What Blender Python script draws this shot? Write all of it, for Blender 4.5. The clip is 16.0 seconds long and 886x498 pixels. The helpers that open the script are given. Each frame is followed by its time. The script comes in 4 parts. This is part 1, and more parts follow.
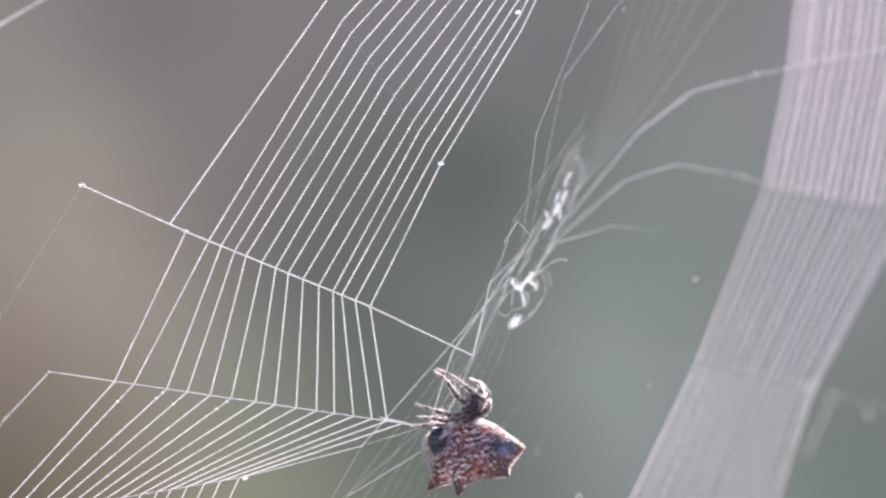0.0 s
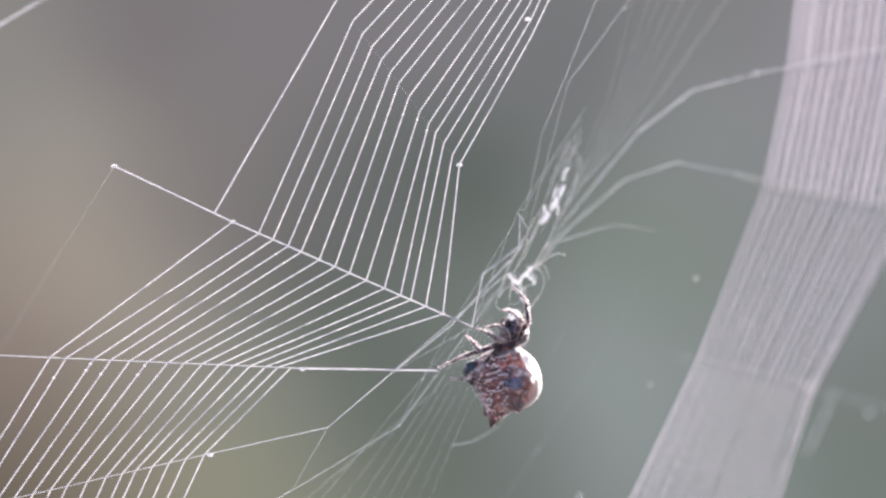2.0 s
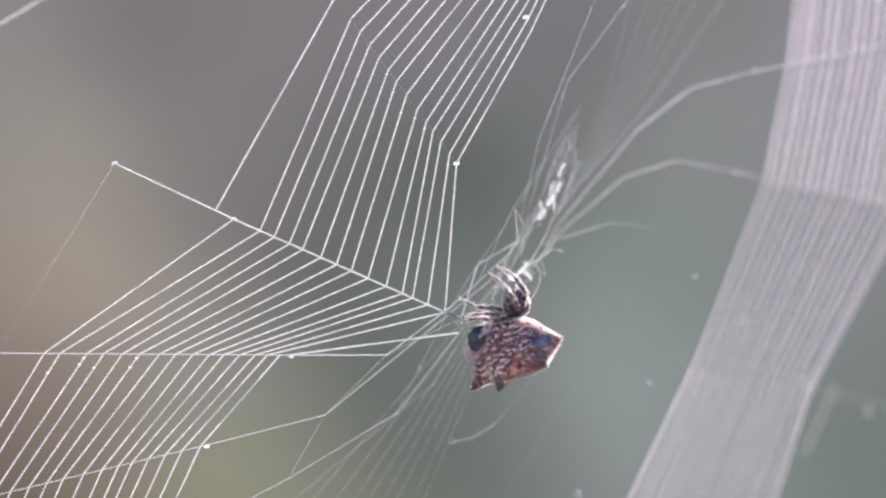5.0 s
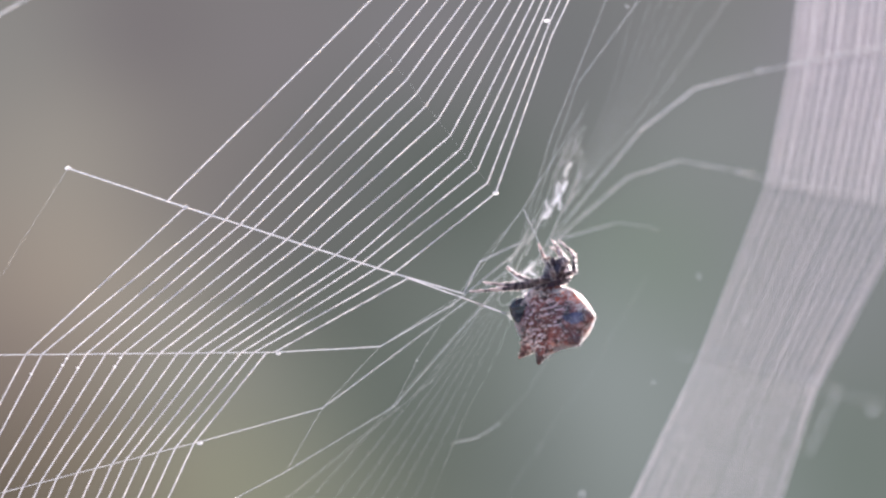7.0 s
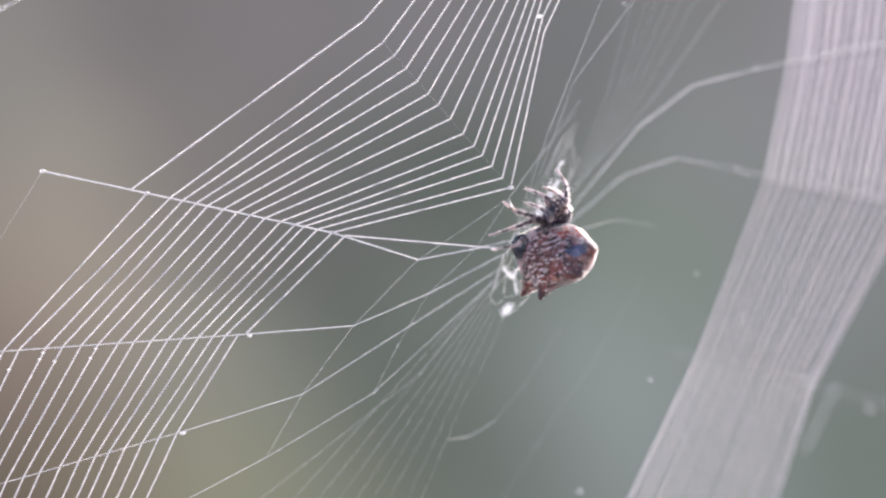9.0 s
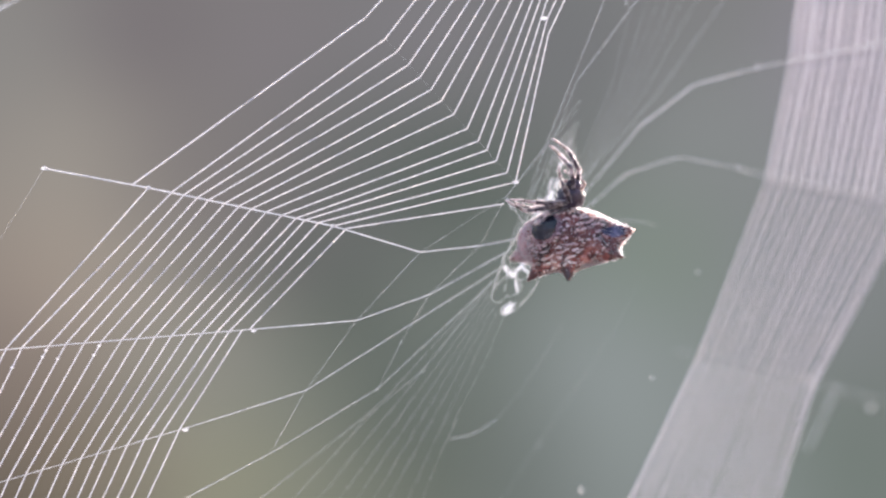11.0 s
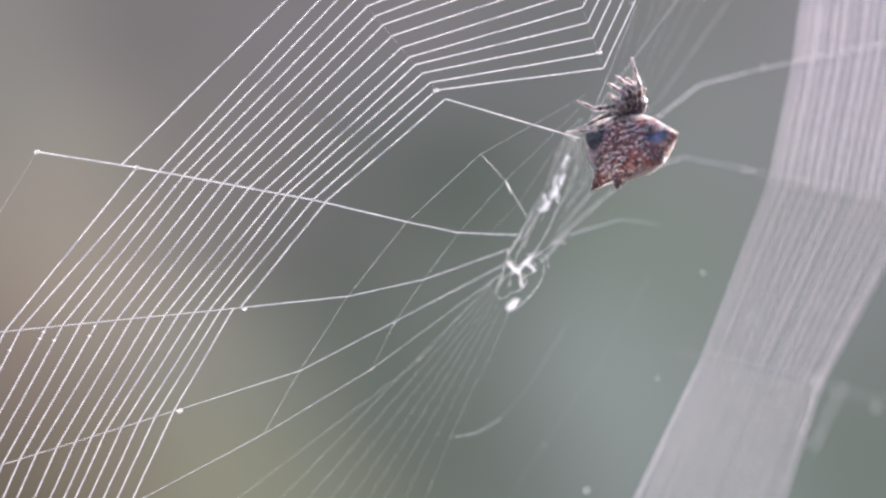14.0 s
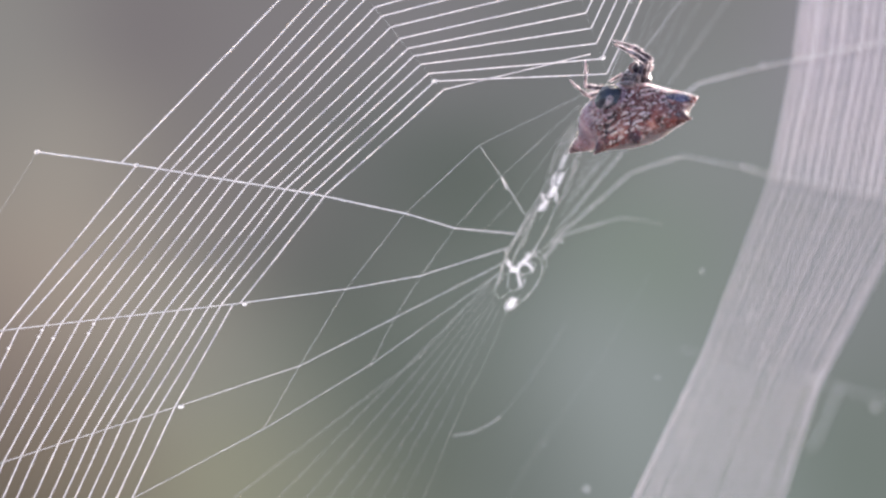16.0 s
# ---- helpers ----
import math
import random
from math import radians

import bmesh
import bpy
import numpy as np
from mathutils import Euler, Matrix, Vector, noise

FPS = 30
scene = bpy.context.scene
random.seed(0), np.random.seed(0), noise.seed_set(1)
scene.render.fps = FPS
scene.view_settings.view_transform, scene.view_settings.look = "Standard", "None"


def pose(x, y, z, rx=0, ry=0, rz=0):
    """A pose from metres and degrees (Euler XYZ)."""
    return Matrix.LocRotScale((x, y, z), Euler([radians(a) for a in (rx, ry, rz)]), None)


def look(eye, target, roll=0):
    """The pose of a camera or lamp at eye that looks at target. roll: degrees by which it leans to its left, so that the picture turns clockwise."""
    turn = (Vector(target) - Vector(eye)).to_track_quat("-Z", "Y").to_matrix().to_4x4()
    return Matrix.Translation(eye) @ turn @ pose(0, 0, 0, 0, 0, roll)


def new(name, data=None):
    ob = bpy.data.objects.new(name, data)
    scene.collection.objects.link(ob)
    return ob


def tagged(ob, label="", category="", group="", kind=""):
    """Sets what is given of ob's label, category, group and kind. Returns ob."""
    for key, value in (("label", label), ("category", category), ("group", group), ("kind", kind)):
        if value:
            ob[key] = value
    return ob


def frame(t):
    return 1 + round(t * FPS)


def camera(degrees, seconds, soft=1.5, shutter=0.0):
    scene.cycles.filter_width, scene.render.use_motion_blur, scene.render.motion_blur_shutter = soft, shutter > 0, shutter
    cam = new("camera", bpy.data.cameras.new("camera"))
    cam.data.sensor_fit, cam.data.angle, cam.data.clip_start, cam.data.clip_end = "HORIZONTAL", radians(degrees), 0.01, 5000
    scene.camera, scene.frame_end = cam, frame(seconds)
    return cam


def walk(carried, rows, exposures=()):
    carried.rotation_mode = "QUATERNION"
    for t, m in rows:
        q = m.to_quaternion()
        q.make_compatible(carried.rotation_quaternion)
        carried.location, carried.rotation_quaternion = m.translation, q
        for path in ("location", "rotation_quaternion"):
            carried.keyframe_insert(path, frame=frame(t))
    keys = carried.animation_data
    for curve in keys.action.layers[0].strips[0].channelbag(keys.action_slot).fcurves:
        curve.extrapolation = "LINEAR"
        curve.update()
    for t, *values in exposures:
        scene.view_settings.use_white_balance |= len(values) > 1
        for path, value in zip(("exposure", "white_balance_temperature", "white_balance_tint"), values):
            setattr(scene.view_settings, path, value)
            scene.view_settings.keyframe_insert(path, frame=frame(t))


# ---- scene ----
# Close view of a spiny orb-weaver laying the sticky spiral of its web. The web hangs 1.2 m above the ground.
REACH = 0.2223          # from the lens to the web
HEIGHT = 0.0            # the ground lies 1.2 m lower
UNIT = 0.00005          # the web is laid out on a grid of 0.05 mm
MM = 0.001

cam = camera(20, 16.0, soft=2.45)
cam.data.dof.use_dof = True
cam.data.dof.focus_distance = REACH
cam.data.dof.aperture_fstop = 8.6
STAND = look((0, -REACH, HEIGHT), (0, 0, HEIGHT))
walk(cam, [(0, STAND), (16, STAND)])

# ---- light ----
SUN_UP, SUN_TURN = 16, 27     # degrees above the horizon; degrees from straight behind the web towards the right
world = bpy.data.worlds.new("sky")
scene.world = world
world.use_nodes = True
wn = world.node_tree.nodes
sky = wn.new("ShaderNodeTexSky")
sky.sky_type, sky.sun_disc = "NISHITA", False
sky.air_density, sky.dust_density, sky.ozone_density = 0.8, 4.0, 0.6
sky.sun_elevation, sky.sun_rotation = radians(SUN_UP), radians(SUN_TURN)
world.node_tree.links.new(sky.outputs[0], wn["Background"].inputs[0])
wn["Background"].inputs[1].default_value = 0.15
sun = new("sun", bpy.data.lights.new("sun", "SUN"))
sun.data.energy, sun.data.angle, sun.data.color = 5.0, radians(0.6), (1.0, 0.955, 0.965)
sun_way = Vector((math.sin(radians(SUN_TURN)) * math.cos(radians(SUN_UP)), math.cos(radians(SUN_TURN)) * math.cos(radians(SUN_UP)), math.sin(radians(SUN_UP))))
sun.matrix_world = look(sun_way * 20, (0, 0, 0))
scene.view_settings.exposure = 1.8


# ---- materials ----
def material(name):
    m = bpy.data.materials.new(name)
    m.use_nodes = True
    t = m.node_tree
    return m, t, t.nodes["Principled BSDF"], t.nodes["Material Output"]


def node(t, kind, **values):
    n = t.nodes.new(kind)
    for key, value in values.items():
        n.inputs[key.replace("_", " ")].default_value = value
    return n


def ramp(t, source, *stops):
    n = t.nodes.new("ShaderNodeValToRGB")
    el = n.color_ramp.elements
    while len(el) < len(stops):
        el.new(0.5)
    for e, (place, colour) in zip(el, stops):
        e.position, e.color = place, (*colour, 1)
    t.links.new(source, n.inputs[0])
    return n.outputs[0]


def silk(name, colour, rough, through_light, see_through):
    m, t, p, out = material(name)
    place = t.nodes.new("ShaderNodeTexCoord")
    fine = node(t, "ShaderNodeTexNoise", Scale=2500.0, Detail=2.0)
    t.links.new(place.outputs["Object"], fine.inputs["Vector"])
    tint = ramp(t, fine.outputs[0], (0.3, [c * 0.82 for c in colour]), (0.7, colour))
    t.links.new(tint, p.inputs["Base Color"])
    p.inputs["Roughness"].default_value = rough
    p.inputs["Specular IOR Level"].default_value = 0.6
    pass_on = t.nodes.new("ShaderNodeBsdfTranslucent")
    t.links.new(tint, pass_on.inputs["Color"])
    mix = t.nodes.new("ShaderNodeMixShader")
    mix.inputs[0].default_value = through_light
    t.links.new(p.outputs[0], mix.inputs[1])
    t.links.new(pass_on.outputs[0], mix.inputs[2])
    clear = t.nodes.new("ShaderNodeBsdfTransparent")
    veil = t.nodes.new("ShaderNodeMixShader")
    veil.inputs[0].default_value = see_through
    t.links.new(mix.outputs[0], veil.inputs[1])
    t.links.new(clear.outputs[0], veil.inputs[2])
    t.links.new(veil.outputs[0], out.inputs["Surface"])
    return m


FLUFF = silk("fluffy_silk", (0.76, 0.76, 0.83), 0.5, 0.7, 0.4)
SILK = silk("silk", (0.355, 0.358, 0.404), 0.3, 0.75, 0.42)
STICKY = silk("sticky_silk", (0.378, 0.369, 0.412), 0.25, 0.75, 0.42)
# Same sticky silk; the far band's lilac light is put into its colour.
LILAC_STICKY = silk("lilac_lit_sticky_silk", (0.384, 0.362, 0.426), 0.25, 0.75, 0.42)
TUFT = silk("tuft_silk", (0.56, 0.55, 0.59), 0.5, 0.7, 0.4)


def linear(c):
    return [(v / 255 / 12.92) if v < 10.3 else ((v / 255 + 0.055) / 1.055) ** 2.4 for v in c]


def glowing_distance():
    """Glowing backdrop in the colours of lit foliage and trunks: soft patches that melt into one another."""
    m, t, p, out = material("distance")
    place = t.nodes.new("ShaderNodeTexCoord")
    wobble = node(t, "ShaderNodeTexNoise", Scale=7.0, Detail=3.0)
    t.links.new(place.outputs["Object"], wobble.inputs["Vector"])
    push = t.nodes.new("ShaderNodeVectorMath")
    push.operation = "MULTIPLY_ADD"
    push.inputs[1].default_value = (0.1, 0, 0.1)
    t.links.new(wobble.outputs["Color"], push.inputs[0])
    t.links.new(place.outputs["Object"], push.inputs[2])
    total = weights = None
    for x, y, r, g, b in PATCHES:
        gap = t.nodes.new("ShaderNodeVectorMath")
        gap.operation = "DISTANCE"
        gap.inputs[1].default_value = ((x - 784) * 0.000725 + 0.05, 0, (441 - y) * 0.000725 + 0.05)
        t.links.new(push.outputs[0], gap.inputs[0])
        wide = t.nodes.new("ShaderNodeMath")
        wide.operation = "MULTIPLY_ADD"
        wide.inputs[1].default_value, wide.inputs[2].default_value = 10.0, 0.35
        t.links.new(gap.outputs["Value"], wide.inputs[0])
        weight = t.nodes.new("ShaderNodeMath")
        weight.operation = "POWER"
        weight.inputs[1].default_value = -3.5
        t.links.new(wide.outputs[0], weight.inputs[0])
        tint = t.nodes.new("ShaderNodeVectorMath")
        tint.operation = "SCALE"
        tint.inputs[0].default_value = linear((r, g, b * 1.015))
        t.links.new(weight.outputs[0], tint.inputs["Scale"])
        if total is None:
            total, weights = tint.outputs[0], weight.outputs[0]
            continue
        add = t.nodes.new("ShaderNodeVectorMath")
        t.links.new(total, add.inputs[0])
        t.links.new(tint.outputs[0], add.inputs[1])
        more = t.nodes.new("ShaderNodeMath")
        t.links.new(weights, more.inputs[0])
        t.links.new(weight.outputs[0], more.inputs[1])
        total, weights = add.outputs[0], more.outputs[0]
    one = t.nodes.new("ShaderNodeMath")
    one.operation = "DIVIDE"
    one.inputs[0].default_value = 1.0
    t.links.new(weights, one.inputs[1])
    mean = t.nodes.new("ShaderNodeVectorMath")
    mean.operation = "SCALE"
    t.links.new(total, mean.inputs[0])
    t.links.new(one.outputs[0], mean.inputs["Scale"])
    # The sheet gives its own light, so daylight is part of its colours.
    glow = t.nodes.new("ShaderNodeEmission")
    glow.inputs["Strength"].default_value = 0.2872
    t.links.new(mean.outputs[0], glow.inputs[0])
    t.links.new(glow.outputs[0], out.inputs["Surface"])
    return m


# Soft patches painted on the glowing backdrop: grid x and y as seen past the web, colour.
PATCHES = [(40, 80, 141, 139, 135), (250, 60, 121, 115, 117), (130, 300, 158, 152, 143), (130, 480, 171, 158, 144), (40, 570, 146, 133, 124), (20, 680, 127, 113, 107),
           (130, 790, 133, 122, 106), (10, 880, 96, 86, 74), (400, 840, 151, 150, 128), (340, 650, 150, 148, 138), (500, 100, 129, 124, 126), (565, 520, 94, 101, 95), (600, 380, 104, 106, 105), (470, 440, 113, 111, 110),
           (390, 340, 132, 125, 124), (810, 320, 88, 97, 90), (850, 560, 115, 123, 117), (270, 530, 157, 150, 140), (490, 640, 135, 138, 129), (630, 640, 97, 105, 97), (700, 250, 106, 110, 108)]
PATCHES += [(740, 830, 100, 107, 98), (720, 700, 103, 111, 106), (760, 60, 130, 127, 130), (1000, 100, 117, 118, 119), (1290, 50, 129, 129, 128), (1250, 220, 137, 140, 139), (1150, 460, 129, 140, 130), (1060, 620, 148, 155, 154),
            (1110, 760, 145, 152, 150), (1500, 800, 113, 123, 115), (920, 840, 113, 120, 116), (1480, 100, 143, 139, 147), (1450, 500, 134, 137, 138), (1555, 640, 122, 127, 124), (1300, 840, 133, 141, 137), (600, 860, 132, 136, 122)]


def chitin(name, dark, mid, pale, scale, rough, dots=0.0, blotch=0.5, fuzz=0.5, soft_through=0.0, second=None):
    m, t, p, out = material(name)
    place = t.nodes.new("ShaderNodeTexCoord")
    patch = node(t, "ShaderNodeTexNoise", Scale=scale, Detail=4.0, Roughness=0.65)
    t.links.new(place.outputs["Object"], patch.inputs["Vector"])
    colour = ramp(t, patch.outputs[0], (0.40, dark), (0.54, mid), (0.74, pale))
    if dots:
        cell = node(t, "ShaderNodeTexVoronoi", Scale=dots)
        t.links.new(place.outputs["Object"], cell.inputs["Vector"])
        spot = ramp(t, cell.outputs["Distance"], (0.12, (0.55, 0.55, 0.55)), (0.3, (0, 0, 0)))
        mix = t.nodes.new("ShaderNodeMix")
        mix.data_type = "RGBA"
        t.links.new(spot, mix.inputs["Factor"])
        t.links.new(colour, mix.inputs["A"])
        mix.inputs["B"].default_value = (0.62, 0.46, 0.40, 1)
        colour = mix.outputs["Result"]
    if second:
        field = node(t, "ShaderNodeTexNoise", Scale=scale * 0.42, Detail=3.0)
        t.links.new(place.outputs["Object"], field.inputs["Vector"])
        blend = t.nodes.new("ShaderNodeMix")
        blend.data_type = "RGBA"
        t.links.new(ramp(t, field.outputs[0], (0.47, (0, 0, 0)), (0.6, (0.85, 0.85, 0.85))), blend.inputs["Factor"])
        t.links.new(colour, blend.inputs["A"])
        blend.inputs["B"].default_value = (*second, 1)
        colour = blend.outputs["Result"]
    broad = node(t, "ShaderNodeTexNoise", Scale=scale * 0.32, Detail=2.0)
    t.links.new(place.outputs["Object"], broad.inputs["Vector"])
    shade = t.nodes.new("ShaderNodeMix")
    shade.data_type, shade.blend_type = "RGBA", "MULTIPLY"
    shade.inputs["Factor"].default_value = 1.0
    t.links.new(colour, shade.inputs["A"])
    t.links.new(ramp(t, broad.outputs[0], (0.4, (blotch, blotch * 0.84, blotch)), (0.62, (1.2, 1.13, 1.1))), shade.inputs["B"])
    colour = shade.outputs["Result"]
    t.links.new(colour, p.inputs["Base Color"])
    p.inputs["Roughness"].default_value = rough
    p.inputs["Sheen Weight"].default_value = fuzz
    p.inputs["Sheen Roughness"].default_value = 0.25
    p.inputs["Subsurface Weight"].default_value = soft_through
    p.inputs["Subsurface Radius"].default_value = (1.0, 0.48, 0.42)
    p.inputs["Subsurface Scale"].default_value = 0.0011
    p.inputs["Sheen Tint"].default_value = (1.0, 0.9, 0.9, 1)
    fine = node(t, "ShaderNodeTexNoise", Scale=scale * 5, Detail=3.0)
    t.links.new(place.outputs["Object"], fine.inputs["Vector"])
    bump = node(t, "ShaderNodeBump", Strength=0.5, Distance=0.00012)
    t.links.new(fine.outputs[0], bump.inputs["Height"])
    t.links.new(bump.outputs[0], p.inputs["Normal"])
    return m


ABDOMEN = chitin("abdomen_skin", (0.040, 0.014, 0.019), (0.40, 0.125, 0.108), (0.86, 0.54, 0.46), 1000, 0.4, 1900, fuzz=0.2, soft_through=0.45, second=(0.13, 0.043, 0.042))
HORN = chitin("horn_skin", (0.014, 0.015, 0.024), (0.028, 0.029, 0.046), (0.10, 0.10, 0.13), 700, 0.16, blotch=0.8, fuzz=0.0)
HORN_PALE = chitin("pale_horn_skin", (0.040, 0.040, 0.075), (0.095, 0.092, 0.165), (0.34, 0.32, 0.42), 900, 0.28, blotch=0.7, fuzz=0.15)
PALE_SPINE = chitin("pale_spine_skin", (0.24, 0.12, 0.14), (0.50, 0.31, 0.33), (0.72, 0.56, 0.58), 900, 0.45, fuzz=0.6)
SPINE = chitin("spine_skin", (0.055, 0.022, 0.026), (0.13, 0.050, 0.050), (0.30, 0.16, 0.14), 900, 0.45, soft_through=0.4)
BODY = chitin("body_skin", (0.022, 0.013, 0.028), (0.052, 0.033, 0.06), (0.15, 0.11, 0.16), 900, 0.32, blotch=0.7, fuzz=0.8)
RUST = chitin("rust_skin", (0.42, 0.085, 0.045), (0.80, 0.20, 0.10), (0.88, 0.46, 0.32), 1200, 0.5, blotch=0.75, soft_through=0.3)
GRAIN = chitin("pale_granule", (0.66, 0.47, 0.43), (0.90, 0.76, 0.71), (0.97, 0.90, 0.87), 900, 0.3, blotch=0.9, soft_through=0.3)
BACK = silk("white_back", (0.93, 0.89, 0.90), 0.45, 0.45, 0.0)
BAND = chitin("leg_band", (0.10, 0.055, 0.06), (0.30, 0.19, 0.18), (0.62, 0.47, 0.45), 900, 0.5, blotch=0.8)
LEG_HAIR = silk("leg_hair", (0.90, 0.79, 0.82), 0.4, 0.85, 0.3)
HAIR = silk("pale_hair", (0.97, 0.91, 0.93), 0.4, 0.85, 0.18)


# ---- building helpers ----
def part(name, bm, mat, parent=None, label=""):
    mesh = bpy.data.meshes.new(name)
    bm.to_mesh(mesh)
    bm.free()
    mesh.materials.append(mat)
    for f in mesh.polygons:
        f.use_smooth = True
    ob = new(name, mesh)
    ob.parent = parent
    return tagged(ob, label)


def at(x, y, deep=0.0):
    """A place of the web: grid x to the right, grid y down, and how deep it lies behind the web's front, in mm."""
    k = 1 + deep * MM / REACH
    return Vector(((x - 784) * UNIT * k, deep * MM, HEIGHT + (441 - y) * UNIT * k))


def tube(bm, points, radii, sides=6):
    """A tube along points."""
    rings = []
    for i, p in enumerate(points):
        way = (points[min(i + 1, len(points) - 1)] - points[max(i - 1, 0)]).normalized()
        q = way.to_track_quat("Z", "Y")
        rings.append([bm.verts.new(p + q @ Vector((math.cos(a) * radii[i], math.sin(a) * radii[i], 0))) for a in [2 * math.pi * j / sides for j in range(sides)]])
    for a, b in zip(rings, rings[1:]):
        for j in range(sides):
            bm.faces.new((a[j], a[(j + 1) % sides], b[(j + 1) % sides], b[j]))
    bm.faces.new(rings[0][::-1])
    bm.faces.new(rings[-1])


def ball(bm, place, size, detail=1):
    bmesh.ops.create_icosphere(bm, subdivisions=detail, radius=1, matrix=Matrix.LocRotScale(place, None, Vector(size) if hasattr(size, "__len__") else Vector((size,) * 3)))


# ---- when and where the web's knots are ----
TIMES = [0, 0.5, 1, 1.5, 2, 2.5, 3, 3.5, 4, 6.3, 6.5, 7, 7.5, 8, 8.5, 9, 11.3, 11.5, 12, 12.5, 13, 13.5, 14, 14.5, 15, 15.5, 16]


def track(*numbers):
    return np.array(numbers, float).reshape(-1, 2)


# the whole web's slow sway
SWAY = track(0, 0, 0, 0, 4, 0, 3, -2, 1, -2, -2, -2, 0, -2, 0, -2, -4, -6, 2, -6, 2, -6, 6, -6, 8, -3, 7, -6, 2, -8, 1, -11, 5, -13, 10, -11, 14, -8, 17, -8, 17, -9, 16, -10, 14, -12, 16, -12, 16, -13, 16, -15, 13, -15)
HUB = track(0, 0, 0, 3, 3, 2, 3, -4, -4, -10, -7, -12, -5, -12, -6, -12, -12, -16, -6, -18, -4, -18, 0, -18, 2, -16, -4, -18, -10, -20, -14, -22, -12, -24, -6, -26, 2, -27, 2, -26, 0, -28, -2, -30, -4, -31, -4, -31, -6, -32, -6, -33, -7, -33)
# the radius that the spider works on, from its outer knot to the hub
R1_OUT = track(145, 328, 147, 318, 167, 308, 183, 298, 202, 294, 210, 293, 214, 294, 213, 294, 212, 290, 177, 289, 160, 289, 120, 298, 93, 306, 83, 306, 77, 306, 75, 303, 79, 297, 82, 291, 86, 278, 82, 270, 74, 268, 70, 268, 66, 269, 66, 268, 66, 266, 65, 266, 66, 269)
R1_IN = track(655, 543, 683, 553, 730, 577, 760, 563, 784, 556, 790, 558, 800, 562, 800, 556, 797, 562, 767, 523, 755, 508, 697, 484, 633, 454, 606, 429, 596, 418, 588, 412, 590, 400, 593, 400, 596, 394, 587, 383, 571, 369, 562, 360, 554, 354, 556, 355, 554, 349, 554, 344, 553, 343)
R1_V1 = track(837, 630, 853, 635, 862, 645, 855, 604, 835, 578, 815, 564, 817, 570, 814, 562, 812, 569, 822, 541, 820, 530, 820, 520, 790, 498, 762, 478, 748, 466, 740, 460, 745, 445, 755, 444, 765, 440, 757, 427, 740, 410, 730, 400, 720, 393, 720, 389, 718, 385, 717, 380, 717, 378)
R1_V2 = track(868, 500, 873, 505, 877, 500, 863, 488, 855, 485, 848, 485, 850, 485, 845, 485, 840, 470, 853, 468, 850, 468, 850, 463, 848, 464, 840, 455, 845, 446, 842, 440, 850, 435, 850, 438, 850, 435, 833, 430, 825, 422, 820, 416, 812, 412, 812, 410, 810, 408, 808, 405, 805, 404)
# the next radius below
R2_OUT = track(203, 675, 170, 668, 115, 662, 90, 641, 88, 633, 85, 630, 90, 630, 90, 630, 83, 627, 70, 625, 62, 625, 45, 628, 30, 630, 12, 630, 6, 628, 5, 622, 10, 618, 10, 613, 20, 600, 18, 597, 18, 592, 10, 590, 8, 587, 8, 588, 6, 585, 5, 585, 5, 585)
R2_IN = track(728, 752, 700, 737, 625, 721, 563, 679, 528, 652, 515, 645, 520, 644, 518, 642, 512, 634, 503, 624, 492, 623, 485, 624, 463, 615, 452, 600, 443, 595, 434, 592, 443, 582, 447, 580, 455, 575, 447, 565, 440, 556, 432, 549, 425, 545, 425, 546, 427, 541, 424, 537, 425, 537)
R2_V1 = track(760, 752, 755, 736, 740, 713, 715, 682, 700, 656, 685, 652, 685, 652, 687, 646, 680, 633, 690, 625, 678, 624, 672, 614, 657, 602, 638, 590, 632, 580, 625, 577, 632, 566, 638, 564, 645, 558, 637, 548, 628, 538, 622, 530, 615, 525, 615, 525, 614, 518, 614, 514, 612, 512)
R2_V2 = track(800, 625, 795, 640, 785, 635, 790, 605, 800, 575, 790, 570, 790, 570, 795, 560, 795, 550, 800, 540, 800, 540, 800, 540, 790, 530, 770, 530, 763, 524, 758, 520, 760, 522, 762, 522, 770, 518, 770, 510, 760, 505, 755, 497, 750, 495, 750, 494, 747, 492, 746, 490, 745, 488)
# and the one below that; its line runs out to the left edge of the grid at this height
R3_IN = track(430, 845, 418, 838, 395, 833, 380, 817, 368, 804, 360, 803, 365, 803, 362, 800, 360, 791, 363, 787, 355, 785, 350, 783, 341, 777, 333, 773, 325, 768, 320, 765, 325, 758, 330, 754, 337, 748, 333, 740, 328, 735, 320, 728, 314, 726, 316, 727, 316, 721, 315, 719, 316, 719)
R3_EDGE = np.array([918, 914, 908, 896, 888, 882, 882, 882, 875, 875, 873, 873, 872, 867, 862, 857, 853, 850, 843, 837, 832, 827, 824, 826, 821, 817, 820], float)
R3_V1 = track(640, 790, 628, 793, 610, 787, 597, 767, 580, 757, 573, 752, 575, 752, 575, 748, 573, 738, 577, 732, 570, 730, 570, 723, 560, 716, 548, 708, 542, 702, 535, 698, 543, 690, 547, 688, 556, 682, 550, 675, 543, 667, 537, 660, 530, 657, 530, 657, 530, 651, 530, 648, 530, 648)
